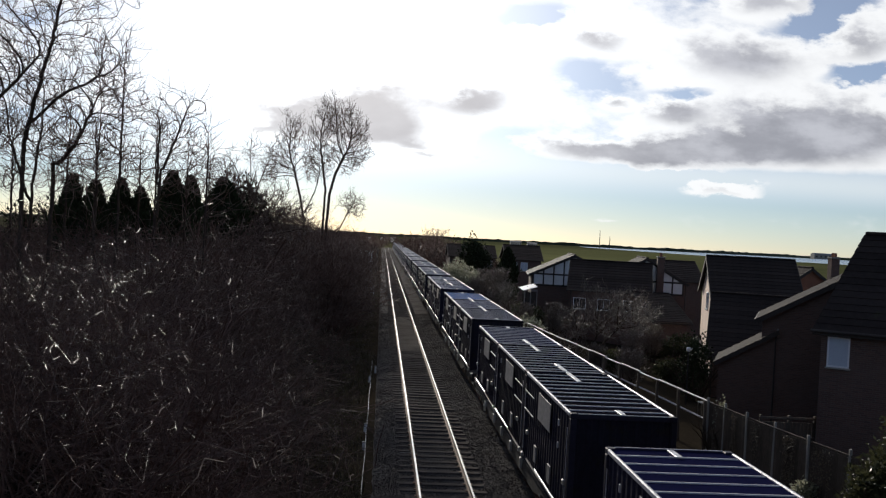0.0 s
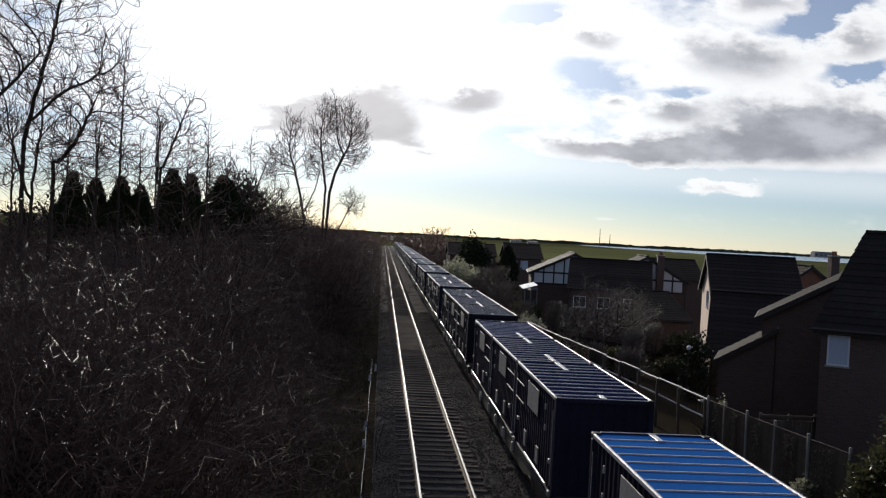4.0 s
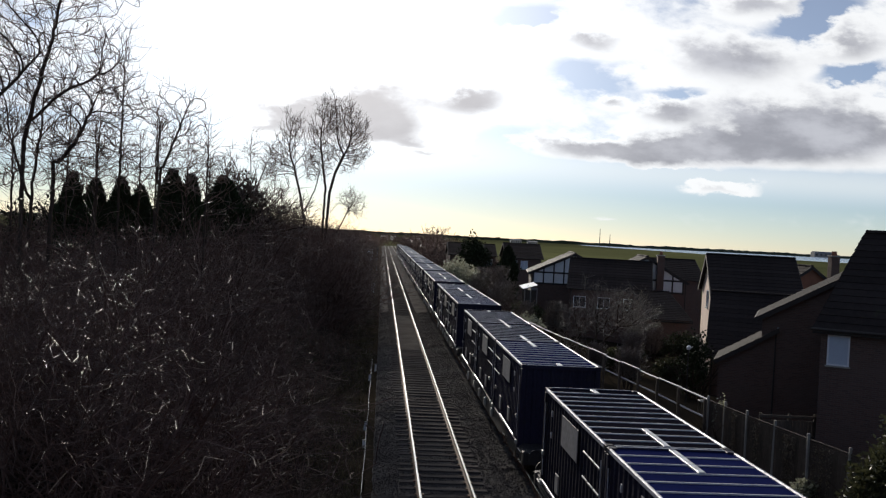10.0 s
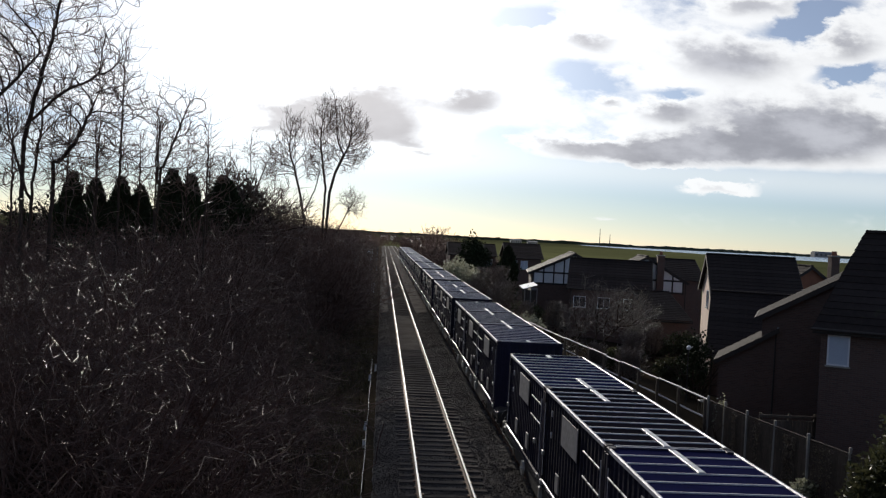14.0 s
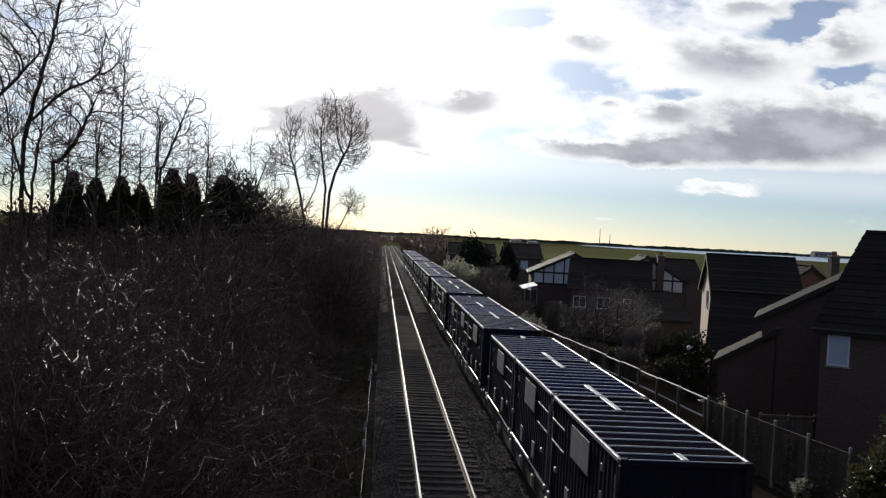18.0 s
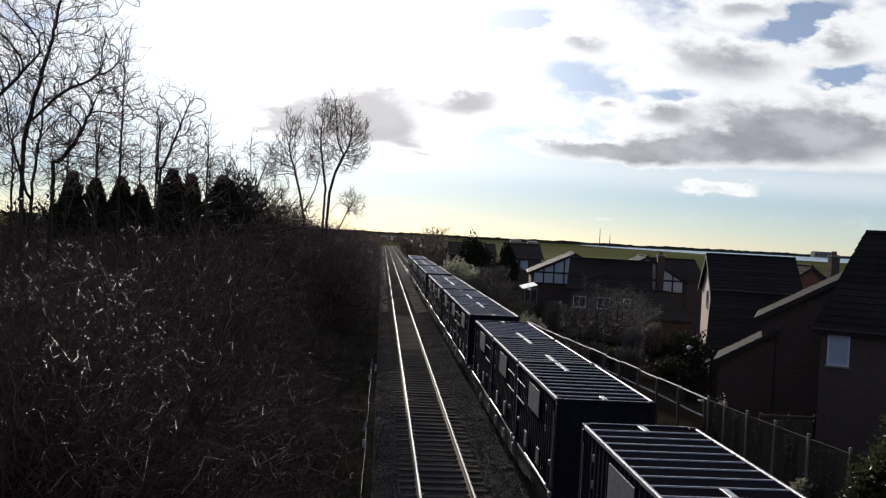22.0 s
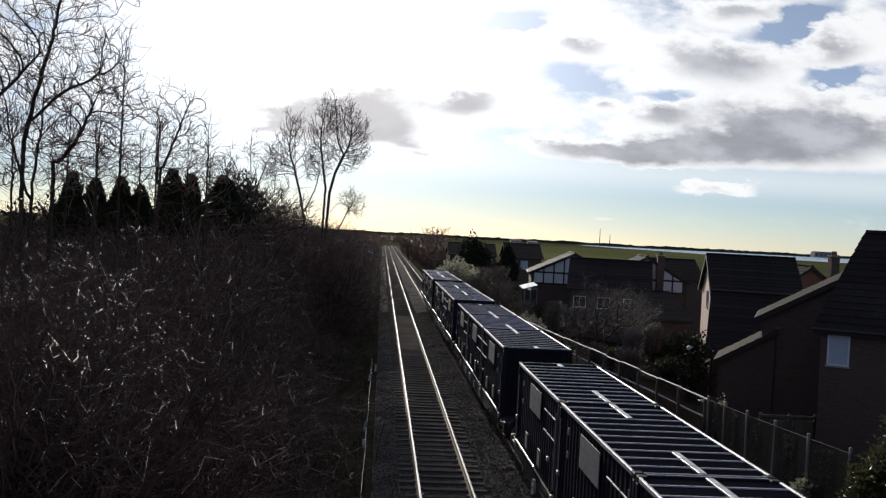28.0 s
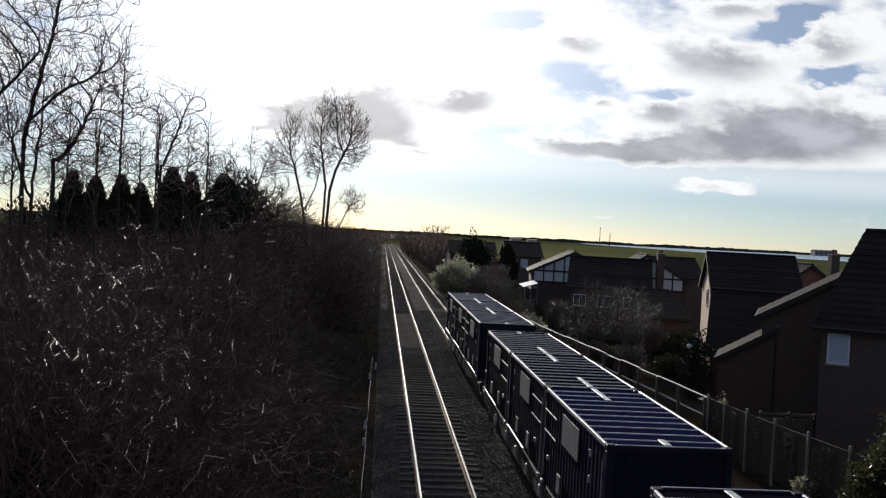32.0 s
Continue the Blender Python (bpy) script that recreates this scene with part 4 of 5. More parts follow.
    tagged(new("ivy", raw("ivy", v.tolist(), np.arange(n * 4).reshape(n, 4).tolist(), M["straw"])), "dead climber and ivy hanging on the panel fence", "ivy", kind="stuff")


fence_ivy()


# ---- garden plants ----
def leaf_cloud(rng, n, centre, radius, size, shell=0.35):
    """Small leaf blades scattered through a rounded crown, denser towards its skin; vertices and faces."""
    d = rng.normal(size=(n, 3))
    d /= np.linalg.norm(d, axis=1, keepdims=True)
    bump = 1 + 0.22 * np.sin(d[:, 0:1] * 5 + 1) * np.cos(d[:, 1:2] * 6) + 0.12 * np.sin(d[:, 2:3] * 9 + d[:, 0:1] * 7)
    rr = (1 - shell * rng.random((n, 1)) ** 1.5) * bump
    p = np.array(centre) + d * rr * np.array(radius)
    out = d + rng.normal(scale=0.6, size=(n, 3))
    out /= np.linalg.norm(out, axis=1, keepdims=True)
    side = np.cross(out, rng.normal(size=(n, 3)))
    side /= np.linalg.norm(side, axis=1, keepdims=True)
    s = size * rng.uniform(0.6, 1.3, (n, 1))
    v = np.stack([p - side * s * 0.4, p + out * s, p + side * s * 0.4, p - out * s * 0.5], 1)
    v[:, 1, 2] -= 0.15 * s[:, 0]
    f = np.arange(n * 4).reshape(n, 4)
    return v.reshape(-1, 3), f


def leafy_bush(name, label, x, y, radius, top, n, size, mat, seed, category="bush"):
    rng = np.random.default_rng(seed)
    g = land(x, y)
    t = thing(name, label, category, pose(x, y, g))
    h = top - g
    rnd = random.Random(seed)
    segs = []
    for k in range(9):
        a = k * 0.7
        grow(rnd, (math.cos(a) * 0.15, math.sin(a) * 0.15, -0.1), (math.cos(a) * 0.6, math.sin(a) * 0.6, 1), h * 0.55, 0.05, 1, segs, 0.2, 2, 0.3, 4, 0.01)
    v, f = tubes(segs, 4)
    part("stem", raw("stem", v.tolist(), f.tolist(), M["bark"]), None, t)
    vs, fs, o = [], [], 0
    for k in range(7):
        c = (rnd.uniform(-0.45, 0.45) * radius, rnd.uniform(-0.45, 0.45) * radius, h * rnd.uniform(0.38, 0.62))
        v, f = leaf_cloud(rng, n // 7, c, (radius * rnd.uniform(0.5, 0.72), radius * rnd.uniform(0.5, 0.72), h * rnd.uniform(0.32, 0.40)), size)
        vs.append(v)
        fs.append(f + o)
        o += len(v)
    part("foliage", raw("foliage", np.concatenate(vs).tolist(), np.concatenate(fs).tolist(), M[mat]), None, t)
    return t


def conifer(label, x, y, top, r, seed, n=2600, size=0.16):
    """A columnar evergreen: a trunk in upright sprays of small scales."""
    rng = np.random.default_rng(seed)
    g = land(x, y)
    h = top - g
    t = thing("conifer", label, "tree", pose(x, y, g - 0.1), "conifers")
    part("trunk", rod(bmesh.new(), (0, 0, 0), (0, 0, h * 0.9), 0.10, 8, 0.03), M["bark"], t)
    z = rng.random(n) ** 0.8
    lump = 1 + 0.25 * np.sin(z * 17 + rng.uniform(0, 6)) * rng.random(n) + 0.5 * (rng.random(n) < 0.07) * rng.random(n)
    prof = np.clip(np.minimum(1.0, (1 - z) * 2.4) ** 0.7, 0.03, 1) * lump
    a = rng.uniform(0, 6.283, n)
    rad = r * prof * (1 - 0.45 * rng.random(n) ** 2)
    p = np.stack([np.cos(a) * rad, np.sin(a) * rad, 0.4 + z * (h - 0.4)], -1)
    out = np.stack([np.cos(a) * 0.45, np.sin(a) * 0.45, np.ones(n)], -1) + rng.normal(scale=0.25, size=(n, 3))
    out /= np.linalg.norm(out, axis=1, keepdims=True)
    side = np.cross(out, rng.normal(size=(n, 3)))
    side /= np.linalg.norm(side, axis=1, keepdims=True)
    s = size * rng.uniform(0.7, 1.6, (n, 1))
    v = np.stack([p - side * s * 0.45, p + out * s * 1.3, p + side * s * 0.45, p - out * s * 0.5], 1).reshape(-1, 3)
    part("foliage", raw("foliage", v.tolist(), np.arange(n * 4).reshape(n, 4).tolist(), M["conifer"]), None, t)


def plants():
    leafy_bush("bush", "large rounded evergreen bush by the track, leaves paled for rim light", 8.9, 100, 3.3, 4.6, 14000, 0.16, "pale_rimlit_leaf", 1)
    leafy_bush("bush", "dense evergreen shrub beside the panel fence", 14.35, 22.9, 1.35, 2.6, 9000, 0.11, "leaf", 2)
    leafy_bush("bush", "tall evergreen shrub beside the panel fence", 15.9, 23.6, 1.3, 3.2, 9000, 0.11, "leaf", 3)
    leafy_bush("bush", "small yellowish shrub at the end of the panel fence", 14.0, 33.9, 0.4, 1.6, 500, 0.09, "pale_rimlit_leaf", 152)
    leafy_bush("bush", "low clump of dry pale weeds at the foot of the fence", 14.35, 27.4, 0.45, 0.1, 500, 0.1, "pale_rimlit_leaf", 153)
    leafy_bush("bush", "rounded garden shrub behind the rail fence", 11.9, 68, 1.4, 1.7, 1500, 0.12, "pale_rimlit_leaf", 4)
    leafy_bush("evergreen_tree", "dark ivy-clad scrub tree beside the conifers", -10.3, 62, 2.3, 11.4, 7000, 0.16, "conifer", 50, "tree")
    for i, (px, y, top, r) in enumerate([(-18.2, 52, 9.4, 0.75), (-16.9, 52, 9.6, 0.8), (-15.4, 52, 9.5, 0.75), (-14.3, 52, 9.5, 0.7), (-12.5, 52, 10.0, 0.85), (-11.4, 52, 10.0, 0.7)]):
        conifer("dark narrow conifer in a row behind the thicket", px, y, top + (0.35, -0.2, 0.1, -0.35, 0.2, 0.0)[i], r * 1.25, 40 + i, 3600, 0.2)
    for i, x in enumerate((-22.3, -19.6, -17.2, -14.9, -12.6)):
        leafy_bush("evergreen_bush", "dark ivy-covered bush behind the conifer row", x, 57.0, 1.9, 8.5 + 0.25 * (i % 2), 3000, 0.2, "conifer", 140 + i)
    conifer("broad dark evergreen beside the conifer row", -10.6, 58, 10.3, 1.7, 47, 5000, 0.2)
    leafy_bush("evergreen_tree", "dark bushy evergreen in front of a distant house", 13.9, 124, 2.6, 8.0, 9000, 0.22, "conifer", 48, "tree")
    # Made-up shrub that covers the lower pale wall with a dark mass.
    leafy_bush("evergreen_shrub", "tall dark shrub added to cover a pale house wall", 17.7, 46.6, 0.95, 2.95, 2600, 0.12, "conifer", 151)
    conifer("dark pointed evergreen between two distant houses", 16.2, 110, 6.2, 1.3, 49, 2600, 0.22)
    # Dark shrubs added to screen lit walls and stand in for yard shade.
    for i, (x, y, r, top) in enumerate([(21.0, 64.5, 1.3, 0.6), (23.2, 64.0, 1.5, 0.9), (25.4, 64.5, 1.4, 0.7), (18.5, 52.5, 1.2, 0.5), (15.8, 57.0, 1.2, 0.4), (12.9, 77.2, 1.1, 1.9), (14.2, 77.6, 1.0, 1.7)]):
        leafy_bush("hedge_shrub", "dark shrub added to screen walls and darken the yard", x, y, r, top, 1800, 0.14, "leaf", 90 + i)
    colony_tree("tree", "distant bare spreading tree beside the line", 13.6, 220, [[(0, 0, -1), (0.1, 0, 3), (0.4, 0, 6)]], [(0, 0, 7.6, 4.0, 3.0, 3.2)], 500, 81, 0.02, 0.35, 0.4)
    colony_tree("garden_tree", "bare spreading garden tree with pale fine branches", 14.4, 57, [[(0, 0, -0.2), (0.1, 0, 1.6), (0.3, 0, 2.6)], [(0, 0, 1.0), (1.4, 0.2, 2.6)], [(0, 0, 1.0), (-1.0, -0.2, 2.4)]], [(0.9, 0, 4.2, 3.0, 1.8, 2.0), (-1.2, 0, 3.4, 1.6, 1.4, 1.6), (2.9, 0.5, 3.4, 1.8, 1.4, 1.5)], 1900, 61, 0.0075, 0.16, 0.2, "pale_twig")
    colony_tree("garden_tree", "bare garden tree with fine drooping branches", 18.9, 64, [[(0, 0, -0.2), (0, 0, 1.6), (0.2, 0, 2.6)]], [(0, 0, 3.7, 2.2, 1.6, 2.0)], 900, 62, 0.0085, 0.18, 0.22, "pale_twig")
    colony_tree("garden_tree", "small bare garden tree behind the fence", 12.6, 56, [[(0, 0, -0.2), (0, 0, 1.0)]], [(0, 0, 1.9, 1.3, 1.2, 1.2)], 420, 63, 0.008, 0.15, 0.2, "pale_twig")
    for i, (x, y, h) in enumerate([(13.2, 52, 2.2), (14.6, 49, 2.4), (16.5, 55, 2.8), (12.2, 71, 3.0), (14.6, 72, 3.2), (18.0, 60, 2.6), (20.5, 63, 2.8), (10.4, 78, 3.2), (11.8, 84, 3.6), (13.5, 90, 3.8), (10.2, 92, 3.6), (12.0, 100, 4.4), (14.5, 105, 4.6)]):
        bare_tree("shrub", "leafless brown garden shrub", at(x, y), h, 0.04, 70 + i, 2, (0, 0), 0.1, 3, 0.15, 9, 0.010, 0.4, "leafless shrubs", mat="pale_twig")


# ---- woods and trees ----
def tubes(segs, n=3):
    """Tapered sticks as one set of vertices and faces: rows of start, end, two radii."""
    a = np.array([s[0] for s in segs], float)
    b = np.array([s[1] for s in segs], float)
    ra = np.array([s[2] for s in segs], float)
    rb = np.array([s[3] for s in segs], float)
    d = b - a
    d /= np.linalg.norm(d, axis=1, keepdims=True) + 1e-9
    ref = np.where(np.abs(d[:, 2:3]) > 0.9, np.array([[1.0, 0, 0]]), np.array([[0, 0, 1.0]]))
    e1 = np.cross(d, ref)
    e1 /= np.linalg.norm(e1, axis=1, keepdims=True) + 1e-9
    e2 = np.cross(d, e1)
    ring = []
    for base, r in ((a, ra), (b, rb)):
        for i in range(n):
            t = 2 * math.pi * i / n
            ring.append(base + (e1 * math.cos(t) + e2 * math.sin(t)) * r[:, None])
    v = np.stack(ring, 1)
    f = np.array([(i, (i + 1) % n, n + (i + 1) % n, n + i) for i in range(n)])
    faces = (f[None] + (np.arange(len(segs)) * 2 * n)[:, None, None]).reshape(-1, 4)
    return v.reshape(-1, 3), faces


def grow(rnd, p, d, length, r, level, out, up=0.25, fork=3, wild=0.35, steps=4, min_r=0.004, thin=0.62, spread=1.0):
    """A branch that bends as it goes and forks into finer ones."""
    p, d = Vector(p), Vector(d).normalized()
    seg = length / steps
    for i in range(steps):
        d = (d + Vector((rnd.gauss(0, wild), rnd.gauss(0, wild), rnd.gauss(0, wild) * 0.6 + up)) * 0.3).normalized()
        q = p + d * seg
        r2 = max(min_r, r * (1 - 0.55 / steps))
        out.append((tuple(p), tuple(q), r, r2, level))
        if level > 0 and i >= (1 if level > 1 else 0):
            for _ in range(rnd.choice((fork - 1, fork)) if i < steps - 1 else max(1, fork - 1)):
                side = Vector((rnd.gauss(0, 1), rnd.gauss(0, 1), rnd.gauss(0, 0.5)))
                side = (side - d * side.dot(d)).normalized()
                nd = d * rnd.uniform(0.6, 1.0) + side * rnd.uniform(0.45, 0.95) * spread
                grow(rnd, q, nd, length * rnd.uniform(0.5, 0.8) * (1 - 0.12 * i), max(min_r, r2 * thin * rnd.uniform(0.6, 1)), level - 1, out, up, fork, wild, max(2, steps - 1), min_r, thin, spread)
        p, r = q, r2


def bare_tree(name, label, m, height, r, seed, level=3, lean=(0, 0), start=0.35, fork=3, up=0.3, stems=1, min_r=0.006, wild=0.35, group="", mat="twig", limb=(0.35, 0.6), spread=0.8):
    """A leafless tree: trunk and limbs in one mesh, the fine twigs of its crown in another."""
    rnd = random.Random(seed)
    segs = []
    for s in range(stems):
        base = Vector((rnd.uniform(-0.25, 0.25) * (stems > 1), rnd.uniform(-0.25, 0.25) * (stems > 1), 0))
        d = Vector((lean[0] + rnd.gauss(0, 0.10) * (stems > 1), lean[1] + rnd.gauss(0, 0.10) * (stems > 1), 1)).normalized()
        n = 9
        p, rr = base, r
        for i in range(n):
            d = (d + Vector((rnd.gauss(0, 0.035), rnd.gauss(0, 0.035), 0.02))).normalized()
            q = p + d * height / n * 0.94
            r2 = max(min_r, r * (1 - (i + 1) / n) ** 0.8)
            segs.append((tuple(p), tuple(q), rr, r2, 9))
            if i / n >= start:
                for _ in range(fork):
                    a = rnd.uniform(0, 6.28)
                    nd = Vector((math.cos(a), math.sin(a), rnd.uniform(0.7, 1.5)))
                    grow(rnd, q, nd, height * rnd.uniform(0.22, 0.36) * (1.15 - 0.7 * (i / n)), max(min_r, r2 * rnd.uniform(*limb)), level - 1, segs, up, 2, wild, 5, min_r, 0.62, spread)
            p, rr = q, r2
    t = thing(name, label, "tree", m, group)
    cut = max(r * 0.22, min_r * 1.3)
    thick = [s for s in segs if s[2] > cut]
    fine = [s for s in segs if s[2] <= cut]
    v, f = tubes(thick, 7)
    part("trunk", raw("trunk", v.tolist(), f.tolist(), M["bark"], True), None, t)
    v, f = tubes(fine, 3)
    part("crown", raw("crown", v.tolist(), f.tolist(), M[mat]), None, t, "bare fine twigs")
    return t


def at(x, y, sink=0.15, turn=0.0):
    return pose(x, y, land(x, y) - sink, 0, 0, turn)


def colony(rng, paths, blobs, n, stride, kill, reach):
    """Branches that grow from trunk lines towards scattered points of a crown: node places and each one's parent."""
    vol = np.array([b[3] * b[4] * b[5] for b in blobs])
    goals = []
    for b, k in zip(blobs, np.maximum(1, (n * vol / vol.sum()).astype(int))):
        d = rng.normal(size=(k, 3))
        d /= np.linalg.norm(d, axis=1, keepdims=True)
        ragged = 0.82 + 0.3 * np.sin(d[:, :1] * 4.1 + b[2]) * np.cos(d[:, 2:] * 5.3 + b[0]) + 0.16 * np.sin(d[:, 1:2] * 9 + d[:, 2:] * 8)
        d *= ragged * rng.random((k, 1)) ** (1 / 2.2)
        goals.append(np.array(b[:3]) + d * np.array(b[3:]))
    goals = np.concatenate(goals)
    nodes, parent = [], []
    for line in paths:
        line = [np.array(p, float) for p in line]
        last = int(np.argmin([np.sum((q - line[0]) ** 2) for q in nodes])) if nodes else -1
        for a, b in zip(line[:-1], line[1:]):
            m = max(1, int(np.linalg.norm(b - a) / stride))
            for i in range(m + 1 if last < 0 else m):
                t = i / m if last < 0 else (i + 1) / m
                nodes.append(a + (b - a) * t + rng.normal(scale=0.06 * stride, size=3))
                parent.append(last)
                last = len(nodes) - 1
    nodes = np.array(nodes)
    d2 = np.sum((goals[:, None] - nodes[None]) ** 2, -1)
    near, dist = np.argmin(d2, 1), np.sqrt(np.min(d2, 1))
    kids = np.zeros(len(nodes), int)
    for _ in range(140):
        live = dist < reach
        if not live.any():
            break
        pull = (goals - nodes[near]) / (dist[:, None] + 1e-9)
        ids = np.unique(near[live])
        ids = ids[kids[ids] < 3]
        if not len(ids):
            break
        kids[ids] += 1
        acc = np.zeros((len(nodes), 3))
        np.add.at(acc, near[live], pull[live])
        up = np.array([max(0, parent[i]) for i in ids])
        ahead = nodes[ids] - nodes[up]
        ahead /= np.linalg.norm(ahead, axis=1, keepdims=True) + 1e-9
        step_to = acc[ids] / (np.linalg.norm(acc[ids], axis=1, keepdims=True) + 1e-9) + 1.5 * ahead + rng.normal(scale=0.09, size=(len(ids), 3))
        step_to /= np.linalg.norm(step_to, axis=1, keepdims=True)
        fresh = nodes[ids] + step_to * stride
        parent += ids.tolist()
        o = len(nodes)
        nodes = np.concatenate([nodes, fresh])
        kids = np.concatenate([kids, np.zeros(len(fresh), int)])
        d2 = np.sum((goals[:, None] - fresh[None]) ** 2, -1)
        k = np.argmin(d2, 1)
        dk = np.sqrt(d2[np.arange(len(goals)), k])
        better = dk < dist
        near[better], dist[better] = k[better] + o, dk[better]
        keep = dist > kill
        goals, near, dist = goals[keep], near[keep], dist[keep]
        if not len(goals):
            break
    return nodes, parent


def colony_segs(rng, paths, blobs, n, tip, stride, kill, power=2.7, reach=6.0, twigs=0.0):
    """Tapered sticks of such a tree; twigs: how many side shoots each thin stretch bears."""
    nodes, parent = colony(rng, paths, blobs, n, stride, kill, reach)
    load = np.zeros(len(nodes))
    for i in range(len(nodes) - 1, -1, -1):
        if load[i] == 0:
            load[i] = tip ** power
        if parent[i] >= 0:
            load[parent[i]] += load[i]
    r = load ** (1 / power)
    segs = [(tuple(nodes[p]), tuple(nodes[i]), min(r[p], r[i] * 1.3), r[i]) for i, p in enumerate(parent) if p >= 0]
    if twigs:
        for i, p in enumerate(parent):
            if p < 0 or r[i] > tip * 3.2:
                continue
            d = nodes[i] - nodes[p]
            d = d / (np.linalg.norm(d) + 1e-9)
            for _ in range(rng.poisson(twigs)):
                w = d * 0.9 + rng.normal(scale=0.45, size=3) + np.array([0, 0, 0.6])
                w /= np.linalg.norm(w)
                ln, a = stride * rng.uniform(1.2, 3.4), nodes[i]
                for q in (1.0, 0.8):
                    b = a + w * ln * 0.5
                    segs.append((tuple(a), tuple(b), tip * 0.95 * q, tip * 0.8 * q))
                    w = w + rng.normal(scale=0.12, size=3) + np.array([0, 0, 0.08])
                    a = b
    return segs


def colony_tree(name, label, x, y, paths, blobs, n, seed, tip=0.012, stride=0.25, kill=0.3, mat="twig", group="", power=2.7, twigs=0.95):
    """A leafless tree grown into its crown; paths and blobs are measured from its foot."""
    rng = np.random.default_rng(seed)
    segs = colony_segs(rng, paths, blobs, n, tip, stride, kill, power, twigs=twigs)
    t = thing(name, label, "tree", at(x, y), group)
    cut = tip * 2.6
    v, f = tubes([s for s in segs if s[3] > cut], 6)
    part("trunk", raw("trunk", v.tolist(), f.tolist(), M["bark"], True), None, t)
    v, f = tubes([s for s in segs if s[3] <= cut], 3)
    part("crown", raw("crown", v.tolist(), f.tolist(), M[mat]), None, t, "bare fine twigs")
    return t


def rise(x, y, line):
    """A trunk line given by place and height over the datum, as seen from the tree's foot."""
    g = land(x, y) - 0.15
    return [(0, 0, 0)] + [(px - x, 0.25 * math.sin(3 * pz), pz - g) for px, pz in line]


def crown(x, y, *spots):
    g = land(x, y) - 0.15
    return [(cx - x, 0.0, cz - g, rx, ry, rz) for cx, cz, rx, ry, rz in spots]


def trees_by_line():
    one = lambda label, x, y, lines, spots, n, seed, tip, stride, kill, group="", power=2.7: colony_tree("tree", label, x, y, [rise(x, y, lines[0])] + [rise(x, y, k)[1:] for k in lines[1:]], crown(x, y, *spots), n, seed, tip, stride, kill, "twig", group, power)
    one("tall bare tree with a slender trunk above the thicket", -5.2, 80, [[(-5.15, 8.0), (-5.05, 10.7), (-4.6, 12.5), (-3.8, 14.3)]], [(-3.1, 14.4, 1.8, 1.6, 2.0), (-4.3, 17.2, 1.7, 1.6, 2.6), (-2.7, 16.4, 1.3, 1.3, 2.0), (-4.7, 14.6, 1.0, 1.0, 1.9)], 2300, 11, 0.0082, 0.22, 0.2, power=2.5)
    one("tall bare tree with a forked trunk above the thicket", -5.55, 80.8, [[(-5.55, 8.0), (-5.5, 11.0), (-6.0, 14.3)]], [(-6.4, 15.0, 1.4, 1.4, 2.8), (-5.8, 18.0, 1.1, 1.1, 1.9), (-5.7, 13.2, 0.9, 0.9, 1.6)], 1500, 12, 0.0082, 0.22, 0.2, power=2.5)
    one("bare tree with a leaning forked trunk above the thicket", -7.0, 80, [[(-7.2, 8.0), (-7.7, 10.3), (-8.4, 12.8)], [(-7.3, 8.6), (-6.4, 10.8), (-6.0, 12.6)]], [(-9.4, 13.7, 1.7, 1.4, 2.0), (-8.6, 16.0, 1.4, 1.3, 2.2), (-7.0, 13.2, 0.9, 0.9, 1.9), (-10.3, 12.2, 1.0, 1.0, 1.2)], 1700, 15, 0.0082, 0.22, 0.2, power=2.5)
    one("slim bare tree behind the thicket", -12.2, 82, [[(-12.5, 12.0), (-12.7, 14.6)], [(-12.4, 9.0), (-11.5, 12.0), (-10.9, 13.6)]], [(-12.6, 14.2, 0.9, 0.9, 2.1), (-10.9, 13.2, 1.3, 1.0, 2.0)], 520, 13, 0.009, 0.2, 0.24)
    one("small bare tree at the end of the thicket", -4.5, 84, [[(-4.4, 7.0), (-3.5, 9.0)]], [(-3.0, 9.8, 1.3, 1.1, 1.5)], 420, 14, 0.009, 0.2, 0.22)
    one("bare tree with a long dark trunk and rising limbs", -14.5, 36, [[(-14.5, 7.6), (-14.5, 10.2), (-14.1, 12.1), (-13.6, 14.7), (-13.3, 16.9)], [(-14.4, 11.1), (-13.1, 12.2), (-11.6, 13.2)]], [(-13.0, 15.2, 2.9, 2.2, 4.0), (-11.6, 13.4, 1.7, 1.7, 2.2), (-15.2, 13.4, 1.6, 1.6, 2.6)], 560, 21, 0.0102, 0.27, 0.3, power=2.8)
    one("bare tree with a dark leaning trunk", -17.7, 34, [[(-16.9, 9.6), (-14.8, 11.6), (-13.2, 13.6)], [(-17.2, 7.8), (-15.9, 8.85), (-13.9, 10.4)]], [(-15.8, 14.0, 3.2, 2.0, 3.6), (-15.2, 10.4, 2.2, 1.6, 1.9)], 430, 22, 0.0102, 0.27, 0.3, power=2.8)
    one("bare tree with several ascending limbs", -13.8, 37, [[(-13.8, 9.3), (-12.9, 10.3), (-12.1, 12.1)]], [(-12.5, 11.4, 2.3, 1.8, 2.6), (-13.2, 9.4, 1.7, 1.5, 1.4)], 430, 23, 0.0105, 0.26, 0.28)
    one("bare tree with several ascending limbs", -16.2, 41, [[(-16.2, 8.5), (-16.0, 11.0)], [(-16.2, 8.0), (-17.4, 11.0)]], [(-16.6, 11.6, 2.6, 1.6, 2.8)], 330, 24, 0.0105, 0.27, 0.3)
